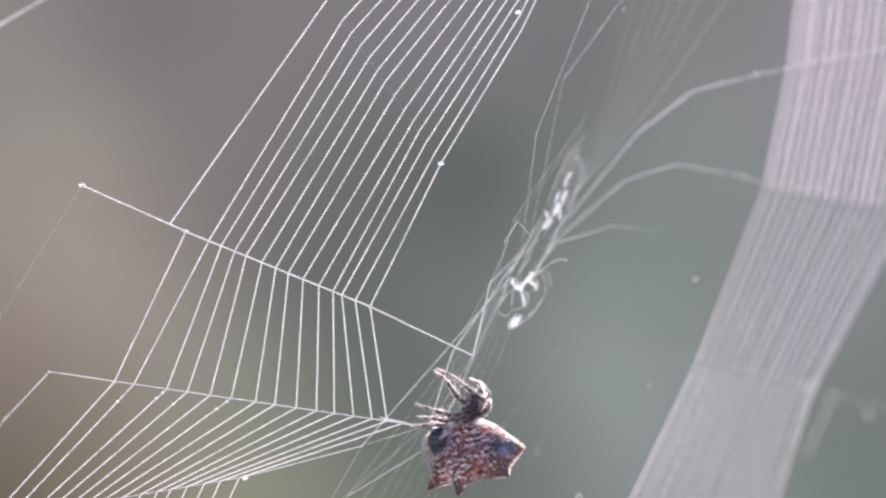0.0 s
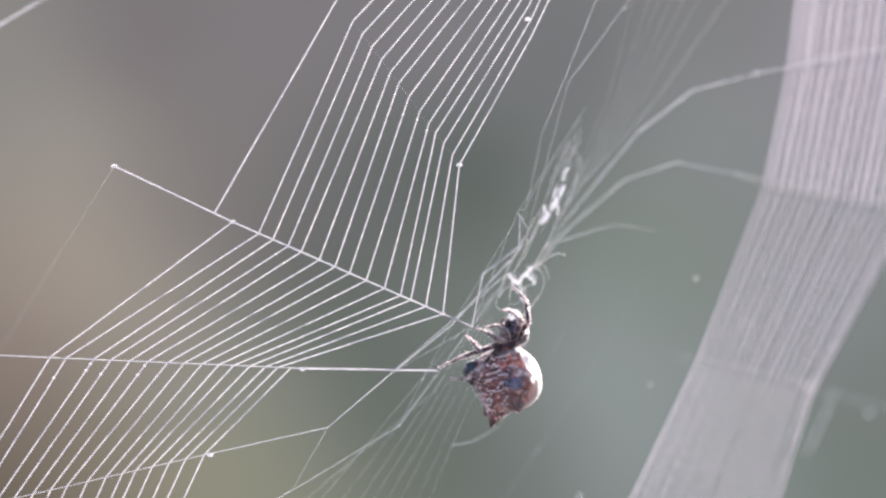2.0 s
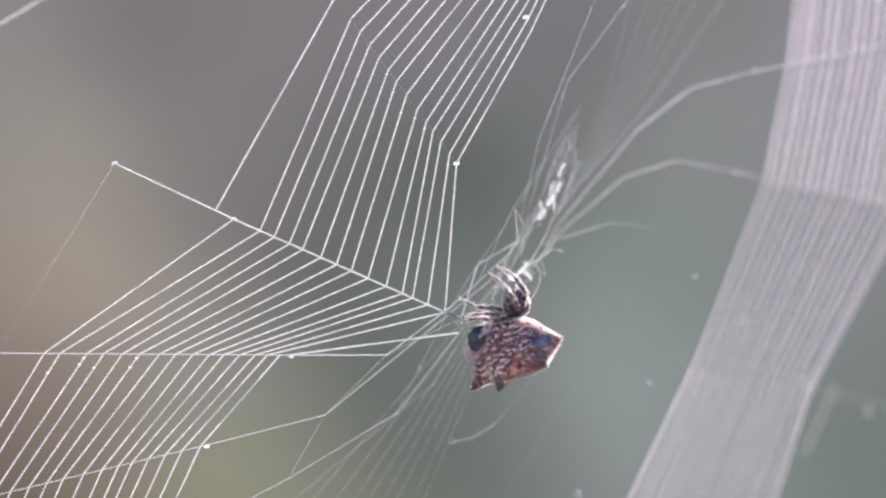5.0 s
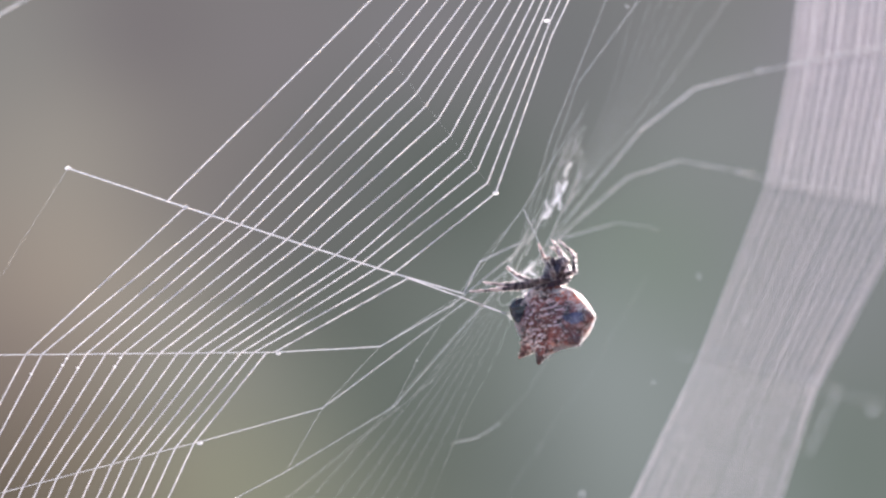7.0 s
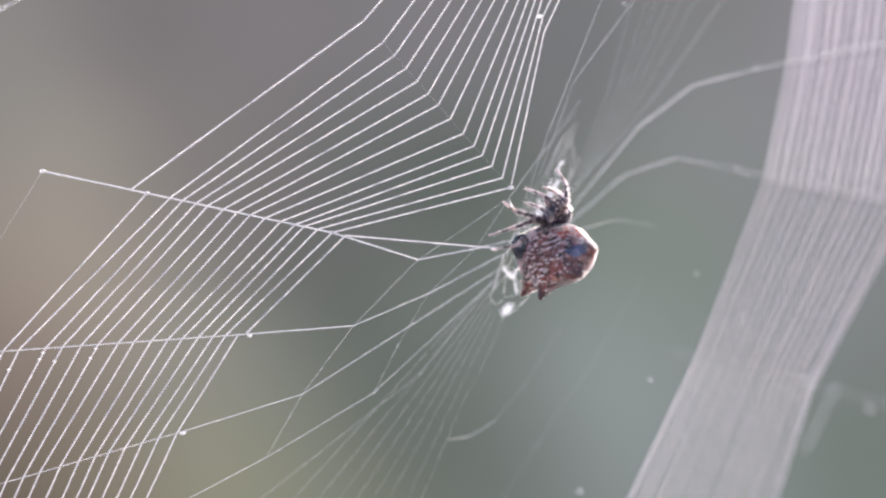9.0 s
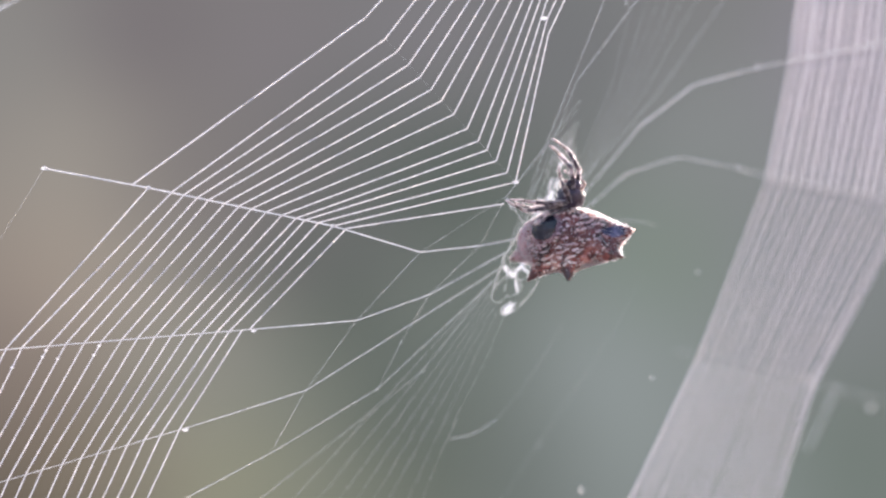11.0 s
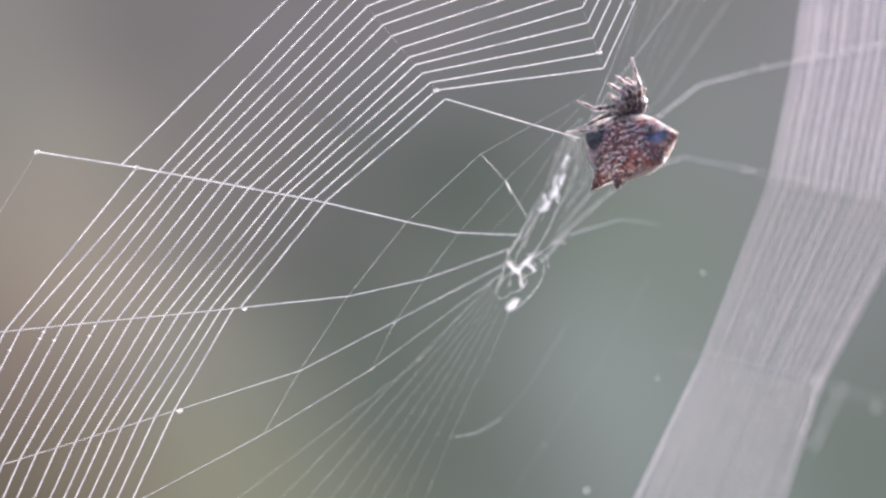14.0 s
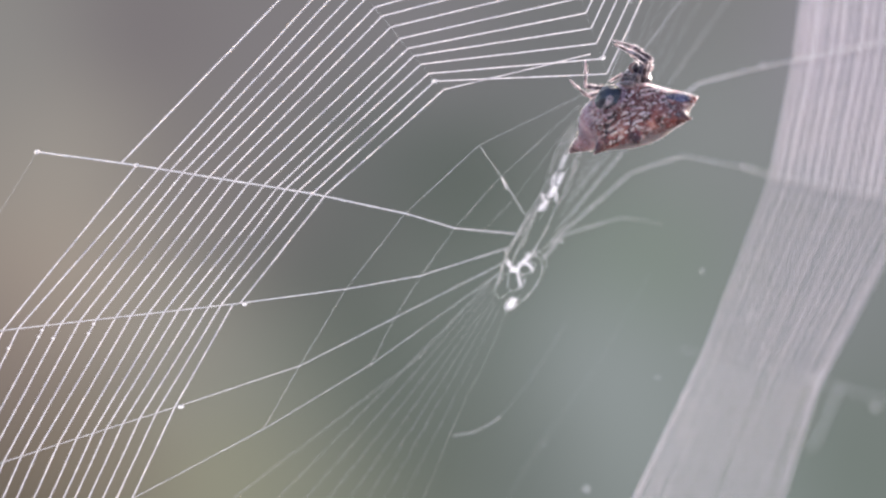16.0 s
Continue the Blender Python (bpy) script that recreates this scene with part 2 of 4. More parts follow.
# the radius above
R0_OUT = track(605, 37, 612, 38, 622, 38, 624, 37, 624, 38, 621, 37, 623, 37, 622, 37, 617, 33, 633, 38, 647, 42, 662, 68, 671, 80, 679, 78, 678, 77, 678, 75, 682, 67, 677, 55, 659, 16, 623, -12, 615, -24, 608, -35, 605, -43, 606, -45, 604, -50, 604, -55, 604, -58)
R0_IN = track(780, 290, 793, 289, 812, 293, 813, 291, 813, 292, 807, 290, 811, 292, 809, 293, 803, 288, 827, 294, 850, 310, 877, 342, 897, 350, 908, 342, 910, 336, 904, 332, 913, 320, 910, 308, 872, 254, 827, 214, 796, 182, 783, 170, 772, 160, 773, 157, 770, 151, 769, 147, 769, 144)
R0_V2 = track(915, 392, 922, 392, 930, 390, 922, 380, 920, 380, 913, 380, 916, 380, 915, 380, 908, 372, 923, 372, 926, 372, 927, 370, 925, 368, 915, 362, 908, 358, 900, 352, 896, 348, 902, 352, 918, 348, 912, 340, 908, 330, 905, 325, 895, 320, 893, 318, 890, 316, 888, 313, 887, 312)
# the loose end that hangs from it near the hub
R0_END = track(892, 432, 897, 436, 912, 437, 921, 435, 919, 440, 919, 440, 918, 440, 916, 440, 908, 437, 934, 425, 935, 425, 955, 432, 938, 424, 925, 392, 918, 380, 910, 374, 906, 372, 912, 376, 928, 372, 922, 364, 918, 354, 915, 349, 905, 344, 903, 342, 900, 340, 898, 337, 897, 336)
# the innermost knot of the radius above that
RT_IN = track(925, 50, 928, 55, 942, 60, 942, 62, 942, 62, 938, 62, 940, 62, 940, 62, 934, 58, 953, 60, 962, 55, 976, 65, 978, 68, 976, 68, 970, 62, 963, 57, 973, 62, 983, 68, 1022, 107, 1041, 121, 1061, 124, 1065, 125, 1068, 121, 1068, 118, 1070, 110, 1071, 121, 1074, 131)
LIMB_SEEN = [0, 0.5, 1, 1.5, 2, 2.5, 3, 3.5, 4, 6.5, 7, 7.5, 8, 8.5, 9, 11.5, 12, 12.5, 13, 13.5, 14, 14.5, 15, 15.5, 16]
# the spider's waist, and how far its hind body has turned about the vertical, leaned and nodded
WAIST = track(830, 742, 852, 723, 884, 697, 892, 655, 892, 617, 887, 607, 892, 599, 894, 591, 887, 577, 948, 537, 977, 508, 988, 473, 995, 431, 984, 407, 980, 396, 1016, 359, 1059, 331, 1085, 305, 1108, 262, 1113, 227, 1110, 205, 1109, 199, 1115, 185, 1111, 170, 1110, 156)
TURN = np.array((52.2, 43.7, 26.2, 14.6, 18.5, 19.7, 28.9, 37.9, 43.2, 49.4, 33.2, 24.4, 39.6, 27.8, 33.4, 71.6, 56.4, 33.1, 33.8, 42.8, 39.8, 51, 69.4, 67, 73.5))
LEAN = np.array((2.5, 0, -2.4, -1.7, -6.3, -6.3, -4.3, -2.5, 0.9, -1.4, -1.3, -1.7, 0.4, -1.7, -1.3, 0.5, -1.5, -0.3, 0.1, 0.7, -0.9, -2.6, -5.7, -6.2, -3.3))
NOD = np.array((-1.8, 0.4, 9.4, 6, 8.4, 5.8, 8.3, 0.6, -5.3, -3.7, 4.7, 6.1, 4.5, 5.2, 1.6, -5.6, -3.2, 2.2, 0.5, -1.3, -2.3, -4.1, -6.9, -13.6, -22.8))
# the middle of its front body
HEAD = track(845, 715, 865, 695, 908, 668, 912, 632, 910, 590, 898, 580, 908, 572, 907, 565, 903, 552, 955, 515, 987, 482, 1000, 450, 1012, 407, 997, 382, 987, 376, 1022, 335, 1068, 312, 1098, 278, 1122, 237, 1125, 210, 1120, 182, 1120, 180, 1130, 168, 1128, 152, 1128, 140)
# knee, ankle and foot of each leg
LEG_TOP_KNEE = track(853, 692, 886, 690, 926, 650, 936, 622, 934, 568, 921, 568, 925, 565, 918, 550, 918, 532, 972, 495, 1015, 480, 1020, 430, 1010, 375, 1013, 360, 1002, 355, 1035, 292, 1086, 290, 1120, 280, 1134, 215, 1140, 195, 1130, 155, 1127, 145, 1147, 130, 1148, 115, 1150, 105)
LEG_TOP_ANKLE = track(850, 680, 880, 664, 921, 612, 926, 588, 931, 532, 921, 532, 922, 532, 918, 525, 893, 505, 970, 465, 1015, 450, 1018, 402, 1003, 362, 1012, 325, 1001, 325, 1010, 258, 1084, 270, 1119, 252, 1132, 195, 1105, 160, 1127, 135, 1125, 125, 1115, 115, 1115, 95, 1120, 82)
LEG_TOP_FOOT = track(831, 668, 858, 645, 902, 598, 897, 550, 906, 506, 901, 507, 903, 508, 902, 508, 862, 493, 948, 440, 990, 425, 992, 375, 992, 345, 993, 297, 985, 298, 978, 240, 1060, 240, 1085, 225, 1105, 178, 1065, 133, 1117, 105, 1117, 105, 1080, 108, 1085, 88, 1085, 75)
LEG_UPPER_KNEE = track(857, 707, 862, 690, 898, 645, 928, 600, 920, 566, 910, 560, 908, 556, 905, 545, 892, 540, 963, 490, 1000, 462, 1012, 430, 1012, 385, 1000, 360, 1000, 358, 1017, 290, 1080, 295, 1105, 265, 1120, 222, 1128, 192, 1120, 160, 1130, 158, 1142, 140, 1140, 125, 1142, 113)
LEG_UPPER_ANKLE = track(806, 667, 853, 660, 880, 640, 915, 583, 910, 553, 900, 552, 897, 545, 878, 522, 868, 520, 960, 460, 988, 440, 990, 414, 968, 362, 985, 347, 983, 340, 1002, 264, 1075, 260, 1090, 250, 1105, 190, 1115, 165, 1106, 147, 1105, 137, 1115, 128, 1112, 103, 1113, 90)
LEG_UPPER_FOOT = track(773, 651, 850, 640, 866, 648, 887, 584, 889, 548, 880, 543, 880, 543, 848, 509, 843, 508, 940, 430, 975, 425, 963, 411, 932, 352, 962, 343, 960, 331, 982, 245, 1058, 240, 1070, 240, 1075, 166, 1095, 150, 1088, 136, 1075, 126, 1095, 135, 1085, 95, 1085, 80)
LEG_INNER_KNEE = track(813, 705, 835, 700, 862, 668, 888, 622, 895, 585, 892, 572, 910, 585, 880, 558, 880, 545, 944, 495, 975, 478, 990, 432, 1000, 388, 975, 375, 990, 368, 1000, 320, 1065, 295, 1067, 282, 1110, 228, 1105, 202, 1105, 170, 1112, 158, 1120, 152, 1125, 150, 1125, 138)
LEG_INNER_ANKLE = track(790, 674, 826, 660, 850, 660, 880, 605, 880, 576, 880, 560, 885, 568, 857, 542, 872, 550, 944, 462, 962, 455, 975, 418, 980, 375, 940, 340, 962, 346, 1003, 300, 1063, 270, 1060, 250, 1098, 212, 1095, 188, 1095, 158, 1097, 150, 1100, 143, 1105, 142, 1102, 132)
LEG_INNER_FOOT = track(768, 654, 818, 628, 826, 658, 862, 603, 858, 578, 864, 552, 857, 558, 828, 536, 864, 552, 938, 425, 952, 432, 960, 416, 965, 372, 903, 322, 930, 333, 1005, 285, 1035, 272, 1047, 217, 1075, 210, 1085, 180, 1076, 150, 1077, 146, 1077, 127, 1087, 138, 1082, 142)
LEG_SIDE_KNEE = track(800, 734, 818, 707, 850, 670, 862, 642, 880, 600, 866, 580, 872, 588, 868, 578, 862, 560, 915, 522, 938, 498, 968, 455, 965, 408, 970, 390, 975, 385, 982, 352, 1030, 323, 1055, 293, 1088, 245, 1095, 205, 1095, 185, 1095, 178, 1118, 165, 1112, 153, 1115, 150)
LEG_SIDE_ANKLE = track(768, 727, 780, 706, 815, 666, 853, 628, 862, 588, 842, 566, 848, 576, 842, 571, 835, 559, 880, 519, 915, 488, 956, 435, 918, 388, 950, 370, 955, 368, 942, 354, 985, 319, 1030, 286, 1072, 232, 1090, 195, 1085, 175, 1085, 172, 1095, 165, 1095, 152, 1095, 150)
LEG_SIDE_FOOT = track(735, 714, 750, 693, 786, 655, 845, 612, 842, 580, 808, 559, 815, 563, 812, 555, 805, 536, 845, 515, 896, 473, 938, 423, 914, 358, 925, 360, 928, 357, 900, 351, 948, 316, 1011, 272, 1060, 222, 1085, 185, 1075, 168, 1075, 167, 1080, 172, 1083, 158, 1080, 152)
LEG_MIDDLE_KNEE = track(795, 745, 812, 718, 850, 692, 848, 655, 850, 622, 858, 600, 858, 594, 865, 584, 870, 572, 915, 530, 930, 503, 950, 466, 980, 415, 950, 392, 945, 384, 972, 364, 1035, 315, 1055, 298, 1083, 252, 1090, 211, 1090, 190, 1088, 189, 1100, 175, 1090, 166, 1070, 158)
LEG_MIDDLE_ANKLE = track(762, 741, 763, 724, 828, 692, 822, 645, 838, 608, 845, 580, 838, 582, 838, 576, 845, 568, 872, 531, 888, 504, 930, 463, 965, 405, 922, 380, 912, 374, 940, 374, 1005, 315, 1035, 295, 1062, 238, 1062, 211, 1052, 194, 1052, 193, 1050, 186, 1048, 174, 1037, 152)
LEG_MIDDLE_FOOT = track(738, 735, 750, 707, 797, 673, 803, 624, 826, 594, 825, 566, 815, 567, 814, 558, 815, 567, 835, 528, 855, 500, 912, 450, 950, 398, 900, 366, 889, 358, 898, 355, 970, 315, 1015, 290, 1043, 221, 1043, 196, 1023, 177, 1020, 174, 1013, 161, 1012, 147, 1037, 105)
LEG_LONG_KNEE = track(800, 752, 815, 728, 845, 700, 850, 648, 848, 622, 845, 605, 852, 600, 850, 598, 855, 585, 910, 540, 930, 508, 955, 466, 960, 424, 945, 403, 945, 390, 985, 358, 1015, 335, 1050, 306, 1078, 260, 1082, 221, 1082, 202, 1082, 197, 1095, 180, 1092, 171, 1070, 165)
LEG_LONG_ANKLE = track(762, 753, 760, 735, 795, 710, 825, 640, 815, 635, 815, 623, 822, 620, 825, 612, 835, 582, 870, 538, 875, 513, 935, 473, 920, 437, 912, 411, 905, 405, 955, 358, 970, 345, 1000, 308, 1035, 275, 1050, 235, 1055, 213, 1050, 210, 1062, 195, 1062, 185, 1043, 168)
LEG_LONG_FOOT = track(726, 753, 702, 738, 738, 714, 785, 641, 775, 652, 770, 646, 785, 638, 805, 628, 800, 598, 818, 536, 830, 516, 900, 478, 885, 450, 870, 418, 865, 417, 915, 350, 915, 347, 950, 303, 980, 275, 1018, 245, 1020, 232, 1014, 222, 1030, 208, 1040, 203, 1008, 143)
LEG_HIND_KNEE = track(795, 750, 815, 730, 858, 703, 845, 668, 848, 655, 848, 632, 858, 630, 857, 600, 853, 587, 905, 550, 937, 517, 950, 490, 958, 450, 945, 430, 940, 415, 972, 370, 1018, 347, 1048, 313, 1072, 272, 1078, 242, 1075, 220, 1080, 212, 1080, 203, 1078, 187, 1078, 175)
LEG_HIND_ANKLE = track(787, 763, 807, 743, 850, 716, 825, 685, 828, 668, 828, 652, 838, 645, 849, 613, 845, 600, 897, 563, 929, 530, 925, 506, 930, 468, 922, 446, 912, 434, 964, 383, 1010, 360, 1040, 326, 1064, 285, 1045, 256, 1045, 234, 1060, 225, 1072, 216, 1070, 200, 1070, 188)
LEG_HIND_FOOT = track(779, 773, 799, 753, 842, 726, 780, 694, 800, 671, 800, 657, 808, 652, 841, 623, 837, 610, 889, 573, 921, 540, 880, 518, 890, 475, 885, 452, 870, 443, 956, 393, 1002, 370, 1032, 336, 1056, 295, 1008, 263, 1000, 237, 1030, 238, 1064, 226, 1062, 210, 1062, 198)

# the end of the newest thread, at the spinnerets or the foot that holds it
DRAG = track(760, 760, 775, 768, 812, 748, 822, 697, 775, 656, 770, 646, 787, 638, 803, 630, 800, 602, 850, 577, 868, 574, 897, 556, 880, 518, 885, 473, 892, 454, 882, 440, 895, 345, 930, 326, 940, 315, 980, 328, 1030, 302, 1005, 262, 1030, 247, 1036, 232, 1035, 221, 1040, 209, 1045, 97)

SEEN = np.array(TIMES, float)
TIMES = [round(0.25 * i, 2) for i in range(65)]


def finer(values, seen=SEEN):
    """A track at the finer times, passing smoothly through its knots without overshoot."""
    values = np.asarray(values, float)
    seen = np.asarray(seen, float)
    step = np.diff(seen)
    slope = np.diff(values, axis=0) / step.reshape((-1,) + (1,) * (values.ndim - 1))
    flat = np.zeros_like(values)
    for i in range(1, len(values) - 1):
        a, b = slope[i - 1], slope[i]
        flat[i] = np.where(a * b > 0, 2 * a * b / np.where(a + b == 0, 1, a + b), 0)
    out = []
    for t in TIMES:
        i = min(max(int(np.searchsorted(seen, t, side="right")) - 1, 0), len(step) - 1)
        h = step[i]
        u = (t - seen[i]) / h
        out.append((2 * u ** 3 - 3 * u ** 2 + 1) * values[i] + (u ** 3 - 2 * u ** 2 + u) * h * flat[i] + (3 * u ** 2 - 2 * u ** 3) * values[i + 1] + (u ** 3 - u ** 2) * h * flat[i + 1])
    return np.array(out)


SWAY, HUB, DRAG, RT_IN = [finer(k) for k in (SWAY, HUB, DRAG, RT_IN)]
WAIST, TURN, LEAN, NOD, HEAD = [finer(k, LIMB_SEEN) for k in (WAIST, TURN, LEAN, NOD, HEAD)]
LEG_TOP_KNEE, LEG_TOP_ANKLE, LEG_TOP_FOOT = [finer(k, LIMB_SEEN) for k in (LEG_TOP_KNEE, LEG_TOP_ANKLE, LEG_TOP_FOOT)]
LEG_UPPER_KNEE, LEG_UPPER_ANKLE, LEG_UPPER_FOOT = [finer(k, LIMB_SEEN) for k in (LEG_UPPER_KNEE, LEG_UPPER_ANKLE, LEG_UPPER_FOOT)]
LEG_INNER_KNEE, LEG_INNER_ANKLE, LEG_INNER_FOOT = [finer(k, LIMB_SEEN) for k in (LEG_INNER_KNEE, LEG_INNER_ANKLE, LEG_INNER_FOOT)]
LEG_SIDE_KNEE, LEG_SIDE_ANKLE, LEG_SIDE_FOOT = [finer(k, LIMB_SEEN) for k in (LEG_SIDE_KNEE, LEG_SIDE_ANKLE, LEG_SIDE_FOOT)]
LEG_MIDDLE_KNEE, LEG_MIDDLE_ANKLE, LEG_MIDDLE_FOOT = [finer(k, LIMB_SEEN) for k in (LEG_MIDDLE_KNEE, LEG_MIDDLE_ANKLE, LEG_MIDDLE_FOOT)]
LEG_LONG_KNEE, LEG_LONG_ANKLE, LEG_LONG_FOOT = [finer(k, LIMB_SEEN) for k in (LEG_LONG_KNEE, LEG_LONG_ANKLE, LEG_LONG_FOOT)]
LEG_HIND_KNEE, LEG_HIND_ANKLE, LEG_HIND_FOOT = [finer(k, LIMB_SEEN) for k in (LEG_HIND_KNEE, LEG_HIND_ANKLE, LEG_HIND_FOOT)]
R0_OUT, R0_IN, R0_V2, R0_END = [finer(k) for k in (R0_OUT, R0_IN, R0_V2, R0_END)]
R1_OUT, R1_IN, R1_V1, R1_V2 = [finer(k) for k in (R1_OUT, R1_IN, R1_V1, R1_V2)]
R2_OUT, R2_IN, R2_V1, R2_V2 = [finer(k) for k in (R2_OUT, R2_IN, R2_V1, R2_V2)]
R3_IN, R3_EDGE, R3_V1 = [finer(k) for k in (R3_IN, R3_EDGE, R3_V1)]

# where the turns of the spiral cross each radius, from the outermost (0) to the innermost (1)
CROSS_0 = [-0.15, 0, 0.09, 0.18, 0.268, 0.354, 0.432, 0.527, 0.628, 0.713, 0.778, 0.852, 0.934, 1.0]
CROSS_1 = [0.305, 0.44, 0.483, 0.529, 0.569, 0.624, 0.672, 0.716, 0.767, 0.822, 0.871, 0.902, 0.948, 1.0]
CROSS_2 = [0, 0.065, 0.176, 0.245, 0.322, 0.393, 0.475, 0.54, 0.612, 0.68, 0.74, 0.805, 0.867, 0.918, 0.97]
STEP_3 = [448, 415, 376, 343, 310, 279, 250, 214, 181, 152, 128, 99, 69, 40, 7]


def between(a, b, f):
    return a + (b - a) * f


def knots_top(k):
    lean = np.interp(TIMES, [0, 11.5, 12.5, 16], [-2.5, -2.5, -9.2, -9.2])
    return RT_IN + np.stack([lean, np.full(len(TIMES), -27.0)], 1) * (13 - k)


def knots_0(k):
    if k == 14:
        return R0_IN + np.array([16, 16])
    return between(R0_OUT, R0_IN, CROSS_0[k])


def along_1(f):
    """A place on the worked radius, which the turns below pull down at first and those above pull up later."""
    pull = np.interp(TIMES, [0, 4, 7, 11.5, 16], [4.5, 4.5, 2.0, -3.0, -3.0]) * np.interp(f, [0, 0.36, 1], [0, 1, 0])
    return between(R1_OUT, R1_IN, f) + np.stack([np.zeros(len(TIMES)), pull], 1)


def knots_1(k, below=False):
    return along_1(1.045 if k == 14 else 0.36 if (k == 0 and below) else CROSS_1[k])


def knots_2(k):
    return between(R2_OUT, R2_IN, CROSS_2[k])


def knots_3(k):
    slope = (R3_EDGE - R3_IN[:, 1]) / R3_IN[:, 0]
    return R3_IN + np.stack([np.full(len(TIMES), -float(STEP_3[k])), slope * STEP_3[k]], 1)


def knots_4(k):
    return knots_3(k) + np.array([-80 + (14 - k) * 0.5, 172])


# ---- backdrop and ground ----
def build_setting():
    bm = bmesh.new()
    wide, high, rows, cols = 2.6, 0.46, 10, 24
    grid = [[bm.verts.new(((c / cols - 0.5) * 2 * wide, 0.25 * (abs(c / cols - 0.5) * 2) ** 2 * -4, -1.2 + (r / rows) * (high + 1.2))) for c in range(cols + 1)] for r in range(rows + 1)]
    for r in range(rows):
        for c in range(cols):
            bm.faces.new((grid[r][c], grid[r][c + 1], grid[r + 1][c + 1], grid[r + 1][c]))
    back = part("backdrop", bm, glowing_distance())
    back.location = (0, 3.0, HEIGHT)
    tagged(back, "glowing sheet painted with soft grey-green blurred foliage, far behind the web", "backdrop", kind="structure")
    # Ground out of view, made pale to throw light up at the spider.
    bm = bmesh.new()
    bmesh.ops.create_grid(bm, x_segments=8, y_segments=8, size=60)
    m, t, p, out = material("bounce_ground")
    place = t.nodes.new("ShaderNodeTexCoord")
    n = node(t, "ShaderNodeTexNoise", Scale=6.0, Detail=6.0)
    t.links.new(place.outputs["Object"], n.inputs["Vector"])
    t.links.new(ramp(t, n.outputs[0], (0.35, (0.22, 0.195, 0.16)), (0.65, (0.42, 0.375, 0.32))), p.inputs["Base Color"])
    p.inputs["Roughness"].default_value = 0.9
    ground = part("ground", bm, m)
    ground.location = (0, 0, -1.2)
    tagged(ground, "unseen pale ground below the web, added to bounce light up", "ground", kind="structure")


# ---- the web ----
orb_web = new("orb_web")
tagged(orb_web, "white orb web of fine silk with dense sticky spiral", "spider web")
MOVES = []        # (object, rows) for motions()


def rigid_run(name, a, b, radius, mat, deep_a=0.0, deep_b=0.0, least=24.0, aside=0.0, label=""):
    """A thread between two moving knots, in straight stiff pieces that slide over one another as it stretches."""
    A = [at(*(p - s), deep_a) for p, s in zip(a, SWAY)]
    B = [at(*(p - s), deep_b) for p, s in zip(b, SWAY)]
    spans = [(q - p).length for p, q in zip(A, B)]
    long = max(spans)
    piece = max(min(min(spans), long * 0.505), least * UNIT)
    count = max(2, math.ceil(long / piece))
    for i in range(count):
        bm = bmesh.new()
        n = max(2, int(piece / (0.4 * MM)))
        r = radius * (1 - 0.03 * i / count)
        tube(bm, [Vector((0, 0, piece * j / n)) for j in range(n + 1)], [r * (1 + 0.16 * math.sin(j * 2.4 + i)) for j in range(n + 1)])
        ob = part(name, bm, mat, orb_web, label)
        rows = []
        for t, p, q, span in zip(TIMES, A, B, spans):
            way = (q - p).normalized() if span > 1e-6 else Vector((0, 0, 1))
            start = p + way * (span - piece) * (i / (count - 1)) + Vector((0, (aside + 0.22 * (i % 3)) * MM, 0))
            rows.append((t, Matrix.Translation(start) @ way.to_track_quat("Z", "Y").to_matrix().to_4x4()))
        MOVES.append((ob, rows))


def knot(a, size, deep=0.0, name="knot", mat=None):
    """A small lump of silk on a moving knot."""
    bm = bmesh.new()
    ball(bm, (0, 0, 0), (size * 1.25, size * 0.8, size * 0.85), 2)
    for v in bm.verts:
        v.co *= 1 + 0.35 * noise.noise(v.co * 9000)
    ob = part(name, bm, mat or TUFT, orb_web)
    MOVES.append((ob, [(t, Matrix.Translation(at(*(p - s), deep))) for t, p, s in zip(TIMES, a, SWAY)]))


